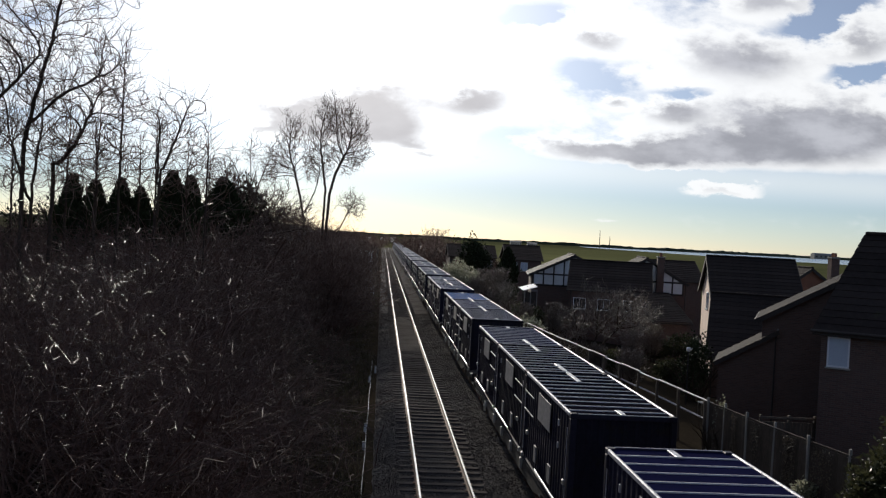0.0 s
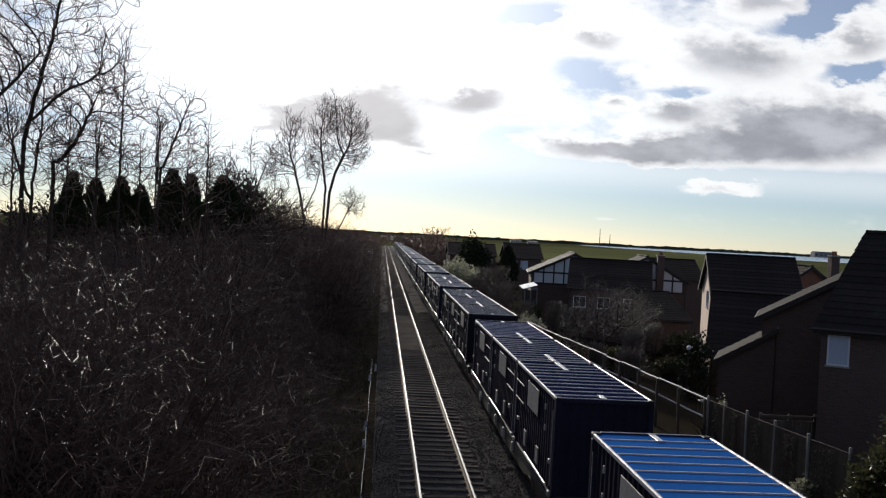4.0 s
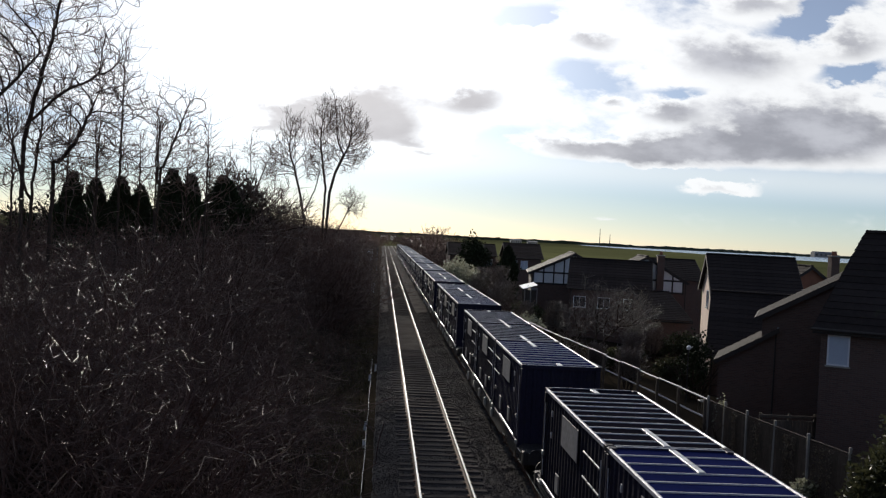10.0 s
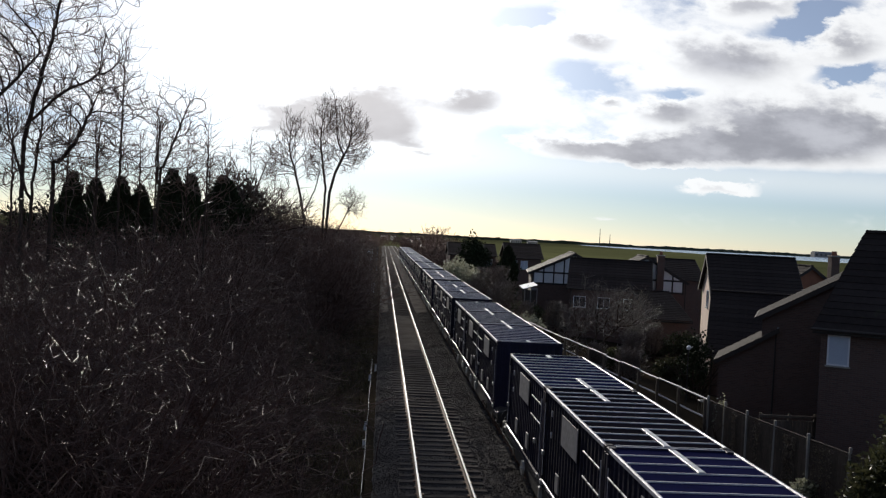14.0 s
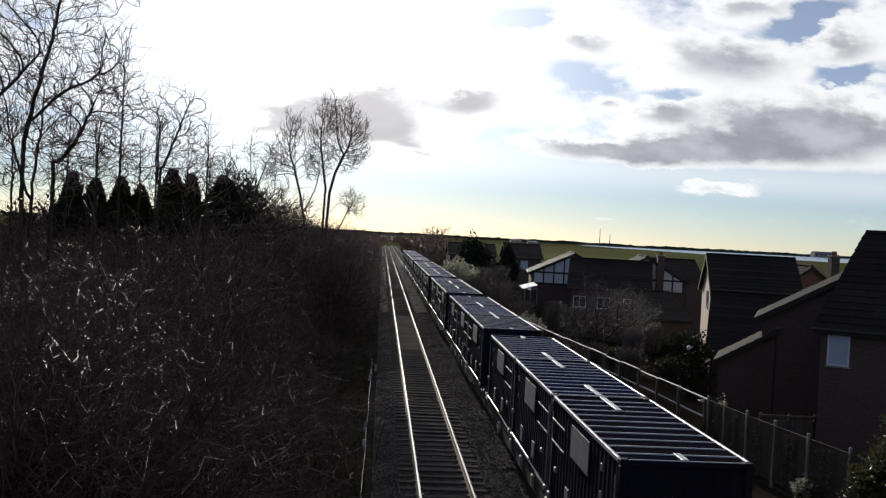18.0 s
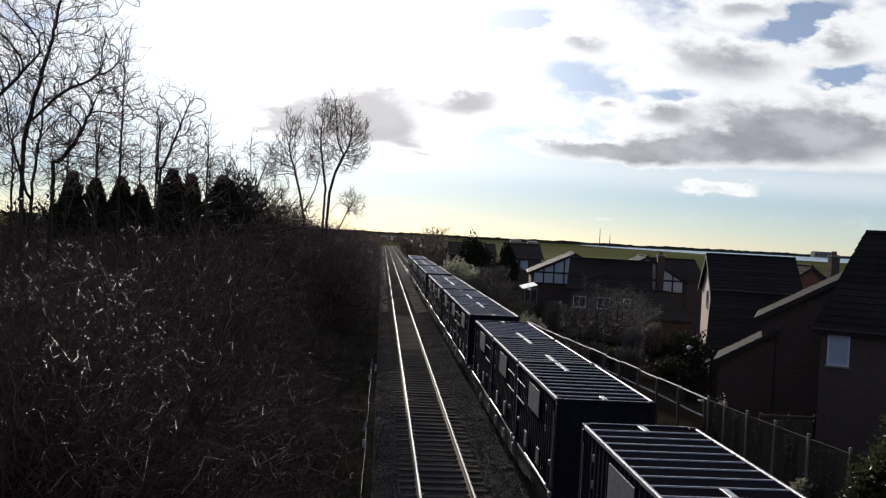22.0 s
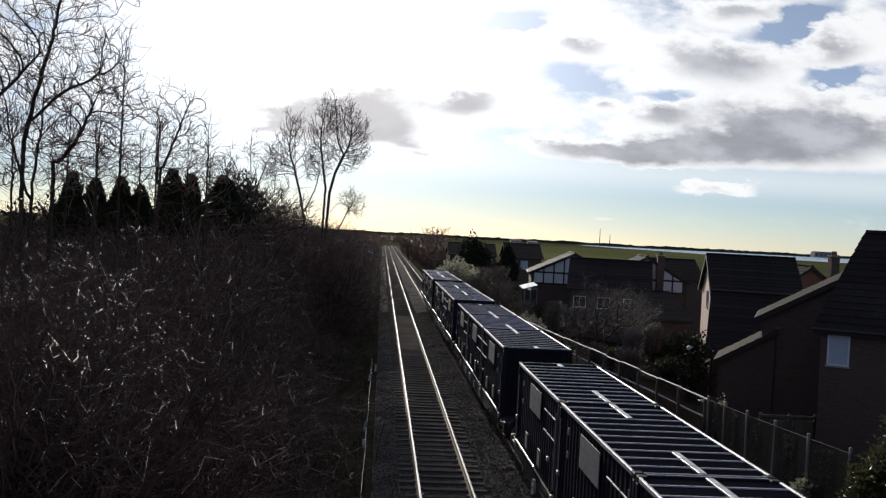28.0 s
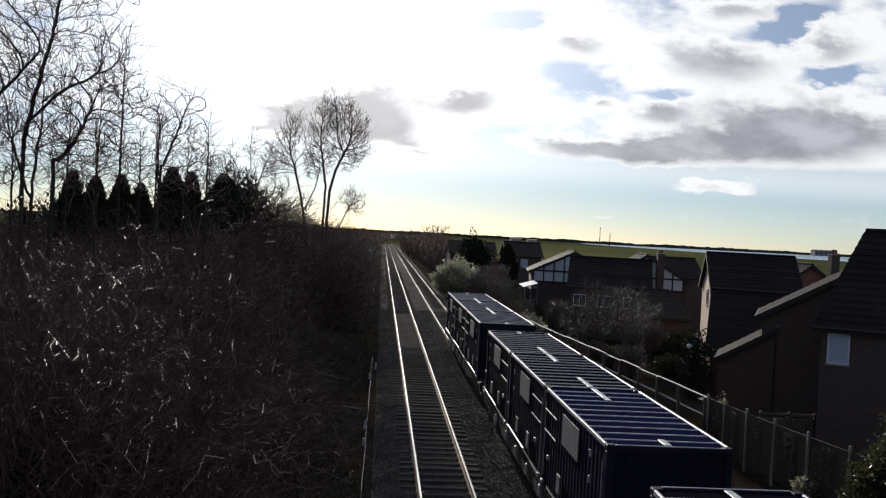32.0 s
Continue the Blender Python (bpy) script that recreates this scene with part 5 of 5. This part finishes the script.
    one("bare spreading tree rising from the thicket", -10.3, 39, [[(-9.9, 9.4), (-9.3, 11.2), (-8.8, 12.6)], [(-10.1, 8.8), (-10.0, 11.6)]], [(-9.4, 11.4, 1.6, 1.2, 2.3)], 260, 25, 0.0105, 0.26, 0.28)
    one("hawthorn with a dense tangle of dark twigs", -8.4, 60, [[(-8.4, 6.0), (-8.6, 7.4)], [(-8.4, 5.0), (-10.0, 8.0)]], [(-7.8, 8.3, 2.2, 1.6, 2.1), (-10.0, 9.4, 2.0, 1.5, 2.5), (-6.2, 7.8, 1.6, 1.4, 1.6)], 2900, 26, 0.013, 0.2, 0.2)
    for i, (x, y, z, w, h) in enumerate([(-12.65, 39, 13.8, 0.9, 2.6), (-11.7, 39, 16.0, 1.0, 3.4), (-7.9, 39, 12.2, 0.8, 1.7), (-10.9, 42, 13.0, 1.0, 2.4), (-15.0, 42, 13.5, 1.3, 2.8), (-14.0, 43, 12.5, 1.2, 2.4), (-8.6, 43, 11.2, 0.9, 1.7), (-12.2, 44, 12.2, 1.2, 2.2), (-9.9, 44, 11.8, 1.0, 1.9), (-17.5, 42, 12.5, 1.4, 2.4)]):
        one("thin bare sapling standing in the thicket", x, y, [[(x + 0.05, 9.5), (x, z - 0.6)]], [(x + 0.15, z - h, w, w, h), (x + 0.2, 9.6, w * 1.3, w, 1.5)], 110, 30 + i, 0.0105, 0.25, 0.3, "saplings in the thicket")


trees_by_line()
plants()


def thicket():
    """Leafless scrub over the bank: many stems and twigs with brambles between them."""
    protos = []
    for s in range(6):
        own = np.random.default_rng(100 + s)
        if s < 4:
            rnd, out = random.Random(100 + s), []
            for k in range(7):
                a = rnd.uniform(0, 6.28)
                grow(rnd, (math.cos(a) * 0.25, math.sin(a) * 0.25, 0), (math.cos(a) * 0.6, math.sin(a) * 0.6, 1), rnd.uniform(2.0, 2.8), 0.022, 2, out, 0.10, 2, 1.0, 4, 0.005, spread=1.5)
            protos.append(tubes(out, 3))
            continue
        lean = own.uniform(-0.35, 0.35, 6)
        stems = [[(0.2 * math.cos(k * 2.1), 0.2 * math.sin(k * 2.1), 0), (0.45 * math.cos(k * 2.1) + lean[k], 0.45 * math.sin(k * 2.1) + lean[k + 3], 0.9)] for k in range(3)]
        protos.append(tubes(colony_segs(own, stems, [(lean[0], lean[1], 1.55, 1.15, 1.15, 1.25), (lean[2] * 2, lean[3] * 2, 0.8, 1.2, 1.2, 0.7)], 190, 0.0055, 0.2, 0.24), 3))
    rng = np.random.default_rng(7)
    vs, fs, o = [], [], 0
    for i in range(760):
        y = 15 + 105 * rng.random() ** 1.35
        edge = -0.55 - 0.6 * rng.random()
        x = edge - (17 * min(1.0, y / 42)) * rng.random() ** 0.9
        v, f = protos[rng.integers(6)]
        hs = rng.uniform(0.55, 0.95) * (0.28 + 0.47 * step(-0.6, -2.6, x) + 0.55 * step(-1.5, -6, x)) * (1.0 + 0.35 * step(45, 80, y))
        if rng.random() < 0.12 and x < -3:
            hs *= 1.35
        if y > 38 and x < -7:
            hs *= 1.32
        a = rng.uniform(0, 6.28)
        c, s = math.cos(a), math.sin(a)
        w = np.stack([(v[:, 0] * c - v[:, 1] * s) * hs * 1.1, (v[:, 0] * s + v[:, 1] * c) * hs * 1.1, v[:, 2] * hs], -1) + np.array([x, y, land(x, y) - 0.1])
        vs.append(w)
        fs.append(f + o)
        o += len(w)
    for i in range(70):
        x, y, hs = rng.uniform(-24, -8.5), rng.uniform(54, 60), rng.uniform(1.55, 2.05)
        v, f = protos[rng.integers(6)]
        vs.append(v * np.array([hs * 1.2, hs * 1.2, hs]) + np.array([x, y, land(x, y) - 0.1]))
        fs.append(f + o)
        o += len(v)
    for i in range(250):
        y = rng.uniform(58, 112)
        x = -2.5 - 0.011 * y - (13 if i < 170 else 3.5) * rng.random() ** 1.2
        v, f = protos[rng.integers(6)]
        hs = (7.75 - land(x, y)) / float(v[:, 2].max()) * rng.uniform(0.8, 1.0)
        a = rng.uniform(0, 6.28)
        c, s = math.cos(a), math.sin(a)
        vs.append(np.stack([(v[:, 0] * c - v[:, 1] * s) * hs, (v[:, 0] * s + v[:, 1] * c) * hs, v[:, 2] * hs], -1) + np.array([x, y, land(x, y) - 0.1]))
        fs.append(f + o)
        o += len(v)
    me = raw("thicket", np.concatenate(vs).tolist(), np.concatenate(fs).tolist(), M["scrub"])
    tagged(new("thicket", me), "dense leafless scrub covering the railway bank", "scrub", kind="stuff")


thicket()


def dead_leaves():
    """Pale leaf blades and stalks added as scrub glints, and tufts along the cess."""
    rng = np.random.default_rng(23)
    n = 3000
    y = 15 + 60 * rng.random(n) ** 1.4
    x = -0.7 - (14 * np.minimum(1.0, y / 42)) * rng.random(n)
    z = np.array([land(a, b) for a, b in zip(x, y)]) + rng.random(n) * (0.6 + 2.4 * np.clip((-x - 0.7) / 5, 0, 1))
    d = rng.normal(size=(n, 3))
    d /= np.linalg.norm(d, axis=1, keepdims=True)
    e = np.cross(d, rng.normal(size=(n, 3)))
    e /= np.linalg.norm(e, axis=1, keepdims=True)
    ln = rng.uniform(0.025, 0.06, (n, 1))
    stalk = rng.random((n, 1)) < 0.35
    ln = np.where(stalk, ln * 4, ln)
    wd = np.where(stalk, 0.008, ln * 0.35)
    p = np.stack([x, y, z], -1)
    v = np.stack([p - e * wd, p + d * ln, p + e * wd, p - d * ln * 0.6], 1).reshape(-1, 3)
    tagged(new("dead_leaves", raw("dead_leaves", v.tolist(), np.arange(n * 4).reshape(n, 4).tolist(), M["straw"])), "pale leaf blades and stalks added as glints in scrub", "leaves", kind="stuff")


dead_leaves()


def cess_grass():
    """Tufts of dead grass and low weeds beside the ballast."""
    rng = np.random.default_rng(37)
    n = 16000
    y = 14 + 130 * rng.random(n) ** 1.7
    side = rng.random(n) < 0.75
    x = np.where(side, -0.15 - 1.6 * rng.random(n) ** 0.8, 8.1 + 4.5 * rng.random(n))
    keep = np.array([noise.noise(Vector((a * 0.9, b * 0.5, 7))) for a, b in zip(x, y)]) > -0.12
    x, y = x[keep], y[keep]
    n = len(x)
    z = np.array([land(a, b) for a, b in zip(x, y)])
    a = rng.uniform(0, 6.28, n)
    lean = np.stack([np.cos(a), np.sin(a), np.zeros(n)], -1)
    ln = rng.uniform(0.12, 0.42, (n, 1))
    p = np.stack([x, y, z - 0.02], -1)
    w = np.stack([-np.sin(a), np.cos(a), np.zeros(n)], -1) * rng.uniform(0.006, 0.014, (n, 1))
    mid = p + lean * ln * 0.25 + np.array([0, 0, 1.0]) * ln * 0.7
    tip = p + lean * ln * 0.75 + np.array([0, 0, 1.0]) * ln
    v = np.stack([p - w, p + w, mid + w * 0.7, mid - w * 0.7, tip], 1).reshape(-1, 3)
    o = np.arange(n) * 5
    fs = [f for k in o for f in ((k, k + 1, k + 2, k + 3), (k + 3, k + 2, k + 4))]
    tagged(new("cess_grass", raw("cess_grass", v.tolist(), fs, M["dry_grass"])), "tufts of dead grass and weeds beside ballast", "grass", kind="stuff")


cess_grass()


def brambles():
    """Arching canes over the scrub that catch the light."""
    rng = np.random.default_rng(31)
    segs = []
    for i in range(1900):
        y = 15 + 70 * rng.random() ** 1.3
        x = -0.5 - (15 * min(1.0, y / 42) * min(1.0, 40 / y) ** 2) * rng.random()
        top = 0.3 + (0.5 + 2.6 * step(-0.6, -5, x)) * rng.uniform(0.45, 1.15)
        a, ln = rng.uniform(0, 6.28), rng.uniform(0.35, 1.5)
        p = np.array([x, y, land(x, y) + top])
        d = np.array([math.cos(a), math.sin(a), rng.uniform(-0.15, 0.4)])
        r = rng.uniform(0.0025, 0.0048) * (0.5 + y / 50)
        for k in range(5):
            q = p + d * ln / 5
            segs.append((tuple(p), tuple(q), r, r * 0.9))
            p, r = q, r * 0.9
            d = d + np.array([rng.normal(0, 0.12), rng.normal(0, 0.12), -0.22])
    v, f = tubes(segs, 3)
    tagged(new("bramble_canes", raw("bramble_canes", v.tolist(), f.tolist(), M["cane"])), "thin arching bramble canes catching sunlight", "brambles", kind="stuff")


brambles()


# ---- distance ----
def far_scrub():
    """Dark leafless scrub along both sides of the line, growing finer with distance."""
    rng = np.random.default_rng(17)
    rnd = random.Random(9)
    protos = []
    for s in range(4):
        out = []
        for k in range(8):
            a = rnd.uniform(0, 6.28)
            grow(rnd, (math.cos(a) * 0.3, math.sin(a) * 0.3, 0), (math.cos(a) * 0.5, math.sin(a) * 0.5, 1), rnd.uniform(1.6, 2.4), 0.05, 2, out, 0.2, 2, 0.4, 3, 0.022)
        protos.append(tubes(out, 3))
    vs, fs, o = [], [], 0
    spots = []
    for i in range(130):
        y = rng.uniform(95, 400)
        spots.append((-2.8 - 16 * rng.random() ** 1.3, y, rng.uniform(1.0, 1.6)))
    for i in range(260):
        y = rng.uniform(125, 430)
        spots.append((9.0 + 0.006 * y + (6 + 0.12 * (y - 120)) * rng.random() ** 1.5, y, rng.uniform(0.9, 1.6)))
    for i in range(110):
        spots.append((rng.uniform(-75, 60), rng.uniform(435, 620), rng.uniform(1.2, 2.6)))
    for i in range(90):
        y = rng.uniform(230, 420)
        spots.append((rng.uniform(0.03, 0.105) * y, y, rng.uniform(1.6, 2.5)))
    for i in range(60):
        y = rng.uniform(74, 125)
        spots.append((rng.uniform(9.3, 12.5) + 0.03 * (y - 74), y, rng.uniform(0.4, 0.85)))
    spots = [q for q in spots if not (100 < q[1] < 186 and -0.027 < q[0] / q[1] < -0.003)]
    for x, y, hs in spots:
        v, f = protos[rng.integers(4)]
        a = rng.uniform(0, 6.28)
        c, s = math.cos(a), math.sin(a)
        w = np.stack([(v[:, 0] * c - v[:, 1] * s) * hs * 1.3, (v[:, 0] * s + v[:, 1] * c) * hs * 1.3, v[:, 2] * hs], -1) + np.array([x, y, land(x, y) - 0.1])
        vs.append(w)
        fs.append(f + o)
        o += len(w)
    tagged(new("lineside_scrub", raw("lineside_scrub", np.concatenate(vs).tolist(), np.concatenate(fs).tolist(), M["scrub"])), "dark leafless scrub along the railway", "scrub", kind="stuff")


far_scrub()


def estuary():
    ring = [(560, 2450), (720, 2480), (1300, 2450), (2700, 2400), (2700, 700), (640, 1060), (560, 1150), (520, 1350), (500, 1600), (480, 1800), (500, 2100)]
    z = -2.94
    me = raw("estuary", [(x, y, z) for x, y in ring], [tuple(range(len(ring)))], M["water"])
    tagged(new("water", me), "pale estuary water beyond the fields", "water", kind="structure")


estuary()


def far_shore():
    """The low far bank with its ragged line of trees and hedges."""
    rnd = random.Random(3)
    vs, fs = [], []
    n = 420
    for i in range(n + 1):
        x = -1400 + 4200 * i / n
        y = 2560 + 160 * math.sin(i * 0.05)
        h = 5.5 + 2.5 * noise.noise(Vector((i * 0.11, 0, 0))) + 5 * max(0, noise.noise(Vector((i * 0.7, 5, 0)))) + rnd.uniform(0, 1.8)
        vs += [(x, y, -4), (x, y + 20, h - 2), (x, y + 90, h * 0.7 - 2), (x, y + 140, -4)]
    for i in range(n):
        for k in range(3):
            fs.append((4 * i + k, 4 * (i + 1) + k, 4 * (i + 1) + k + 1, 4 * i + k + 1))
    tagged(new("far_bank", raw("far_bank", vs, fs, M["conifer"])), "dark wooded far bank on the horizon", "woodland", kind="stuff")
    vs, fs = [], []
    for i in range(120):
        x, y = rnd.uniform(-420, 900), rnd.uniform(430, 1500)
        if abs(x) < 14 or x > 40:
            continue
        w, h, o = rnd.uniform(8, 30), rnd.uniform(0.8, 1.9), len(vs)
        g = land(x, y)
        m = 7
        for j in range(m):
            a = 6.283 * j / m
            vs.append((x + math.cos(a) * w * rnd.uniform(0.7, 1.1), y + math.sin(a) * w * 0.5, g - 0.3))
        for j in range(m):
            a = 6.283 * j / m
            vs.append((x + math.cos(a) * w * 0.7, y + math.sin(a) * w * 0.3, g + h * rnd.uniform(0.5, 1.0)))
        vs.append((x, y, g + h * rnd.uniform(0.9, 1.1)))
        for j in range(m):
            k2 = (j + 1) % m
            fs += [(o + j, o + k2, o + m + k2, o + m + j), (o + m + j, o + m + k2, o + 2 * m)]
    tagged(new("far_hedges", raw("far_hedges", vs, fs, M["conifer"])), "dark hedges and clumps of trees on the far fields", "woodland", kind="stuff")


far_shore()


def far_buildings():
    def shed(x, y, w, d, h, label, mat="panel", top="lead"):
        t = thing("far_building", label, "building", pose(x, y, land(x, y) - 0.2), "buildings on the horizon")
        part("wall", prism(bmesh.new(), [(0, 0), (d, 0), (d, h * 0.8), (d / 2, h), (0, h * 0.8)], 0, w), M[mat], t)
        part("roof", prism(bmesh.new(), [(-0.4, h * 0.8), (d / 2, h + 0.1), (d + 0.4, h * 0.8), (d + 0.4, h * 0.8 + 0.5), (d / 2, h + 0.7), (-0.4, h * 0.8 + 0.5)], -0.4, w + 0.4), M[top], t)
        for i in range(5):
            part("window", boxed(w * (i + 0.3) / 5, w * (i + 0.7) / 5, -0.12, 0.05, h * 0.3, h * 0.6), M["glass"], t)

    shed(217, 1450, 18, 14, 8.0, "pale long building on the horizon")
    shed(246, 1450, 16, 12, 6.0, "pale low building on the horizon")
    shed(1290, 2500, 70, 24, 17, "long pale works building on the horizon")
    for x, y, w in ((-21, 900, 9), (-2, 960, 8), (9, 1010, 7)):
        shed(x, y, w, 8, 6.5, "small pale house on the horizon", "white", "tile")
    for x, y, h in ((509, 2000, 42), (533, 2000, 30)):
        t = thing("mast", "thin dark mast on the horizon", "mast", pose(x, y, -3))
        part("pole", rod(bmesh.new(), (0, 0, 0), (0, 0, h), 1.0, 8, 0.5), M["underframe"], t)
        part("platform", rod(bmesh.new(), (0, 0, h * 0.7), (0, 0, h * 0.7 + 0.8), 1.4, 10), M["underframe"], t)


far_buildings()


# ---- lineside things ----
def lineside():
    xs, ys = np.linspace(-0.66, 0.66, 12), np.arange(53.5, 76.5, 0.15)
    vs = [(LEFT_X + x, y, 0.012 + 0.03 * noise.noise(Vector((x * 5, y * 5, 1))) - 0.10 * abs(x) ** 3 - 0.06 * (y < 54 or y > 76)) for y in ys for x in xs]
    fs = [(r * 12 + c, r * 12 + c + 1, (r + 1) * 12 + c + 1, (r + 1) * 12 + c) for r in range(len(ys) - 1) for c in range(11)]
    tagged(new("ballast_patch", raw("ballast_patch", vs, fs, M["fresh_ballast"])), "paler ballast heaped over sleepers between the rails", "gravel", kind="stuff")
    t = thing("cable_trough", "pale cable route along the edge of the ballast", "cable", pose(-0.22, 0, -0.16))
    bm = bmesh.new()
    for k in range(26):
        rod(bm, (0.012 * math.sin(k * 1.3), 14 + k * 1.4, 0.03 * math.sin(k * 2.1) ** 2), (0.012 * math.sin((k + 1) * 1.3), 15.4 + k * 1.4, 0.03 * math.sin((k + 1) * 2.1) ** 2), 0.010, 6)
    part("pipe", bm, M["galv"], t)
    for i, (x, y, h) in enumerate([(-1.0, 108, 1.6), (-0.7, 104, 1.3), (-0.3, 33.0, 0.35), (-0.25, 30.3, 0.3), (0.0, 47.0, 0.4), (-0.3, 44, 0.35)]):
        t = thing("marker_post", "short white marker post beside the track", "post", pose(x, y, land(x, y) - 0.05, 0, 6 * (i % 3 - 1), 0), "marker posts")
        part("shaft", boxed(-0.05, 0.05, -0.04, 0.04, 0, h, 0.01), M["plastic"], t)
        part("cap", boxed(-0.06, 0.06, -0.05, 0.05, h, h + 0.04, 0.01), M["concrete"], t)
    t = thing("relay_box", "grey metal lineside cabinet on legs", "cabinet", pose(-2.2, 150, land(-2.2, 150)))
    part("case", boxed(-0.6, 0.6, -0.35, 0.35, 0.3, 1.7, 0.03), M["galv"], t)
    part("lid", boxed(-0.66, 0.66, -0.41, 0.41, 1.7, 1.78, 0.02), M["galv"], t)
    for x in (-0.45, 0.45):
        part("leg", boxed(x - 0.05, x + 0.05, -0.2, 0.2, -0.2, 0.3), M["concrete"], t)
    t = thing("lineside_hut", "low pale hut with a flat roof beside the line", "hut", pose(-5.0, 182, land(-5, 182)))
    part("wall", boxed(0, 3.2, 0, 2.6, -0.3, 2.2), M["white"], t)
    part("roof", boxed(-0.2, 3.4, -0.2, 2.8, 2.2, 2.36, 0.03), M["concrete"], t)
    part("door", boxed(1.2, 2.0, -0.05, 0.03, 0, 1.95, 0.01), M["timber"], t)
    t = thing("signal_post", "slim dark signal post beside the track", "signal", pose(-0.8, 160, land(-0.8, 160)))
    part("mast", rod(bmesh.new(), (0, 0, -0.2), (0, 0, 4.6), 0.08, 10), M["underframe"], t)
    part("head", boxed(-0.2, 0.2, -0.1, 0.12, 3.7, 4.6, 0.03), M["underframe"], t)
    part("ladder", boxed(-0.12, 0.12, 0.25, 0.28, 0, 3.8), M["galv"], t)
    t = thing("garden_lamp", "slim garden lamp post with a white globe", "lamp post", pose(16.6, 45, land(16.6, 45)))
    g = land(16.6, 45)
    part("pole", rod(bmesh.new(), (0, 0, 0), (0, 0, 1.9 - g), 0.03, 8), M["underframe"], t)
    bm = bmesh.new()
    bmesh.ops.create_icosphere(bm, subdivisions=2, radius=0.13, matrix=Matrix.Translation((0, 0, 2.0 - g)))
    part("globe", bm, M["plastic"], t, "white globe", smooth=True)
    part("arm", rod(bmesh.new(), (0, 0, 1.9 - g), (0.22, 0, 2.06 - g), 0.02, 6), M["plastic"], t)
    g = land(16.3, 42)
    t = thing("garden_table", "small pale garden table in the dark yard", "table", pose(16.3, 42, g))
    part("tabletop", boxed(0, 0.7, 0, 0.6, 0.72, 0.76, 0.01), M["panel"], t)
    for x in (0.06, 0.64):
        for y in (0.06, 0.54):
            part("leg", boxed(x - 0.025, x + 0.025, y - 0.025, y + 0.025, 0, 0.72), M["wood"], t)


lineside()


# ---- sky sheet and distance ----
def cloud_sheet():
    ys = [120, 200, 300, 450, 700, 1000, 1500, 2200, 3200, 4600, 9000]
    xs = [-16000, -4000, -1500, -500, 0, 500, 1500, 4000, 16000]
    vs = [(x, y, 0.0) for y in ys for x in xs]
    k = len(xs)
    fs = [(j * k + i, j * k + i + 1, (j + 1) * k + i + 1, (j + 1) * k + i) for j in range(len(ys) - 1) for i in range(k - 1)]
    ob = new("cloud_layer", raw("cloud_layer", vs, fs, M["cloud"]))
    ob.matrix_basis = pose(0, 0, EYE.z + CLOUD_UP)
    return tagged(ob, "broken white and grey clouds drifting away over the land", "clouds", kind="backdrop")


CLOUDS = cloud_sheet()


# ---- movement ----
def motions():
    for ob, x, y, z in TRAIN:
        walk(ob, [(t, pose(x, y - s, z)) for t, s in RUN])
    walk(CLOUDS, [(t, pose(-5.1 * t / 32, 17.2 * t / 32, EYE.z + CLOUD_UP)) for t in (0.0, 16.0, 32.0)])


motions()
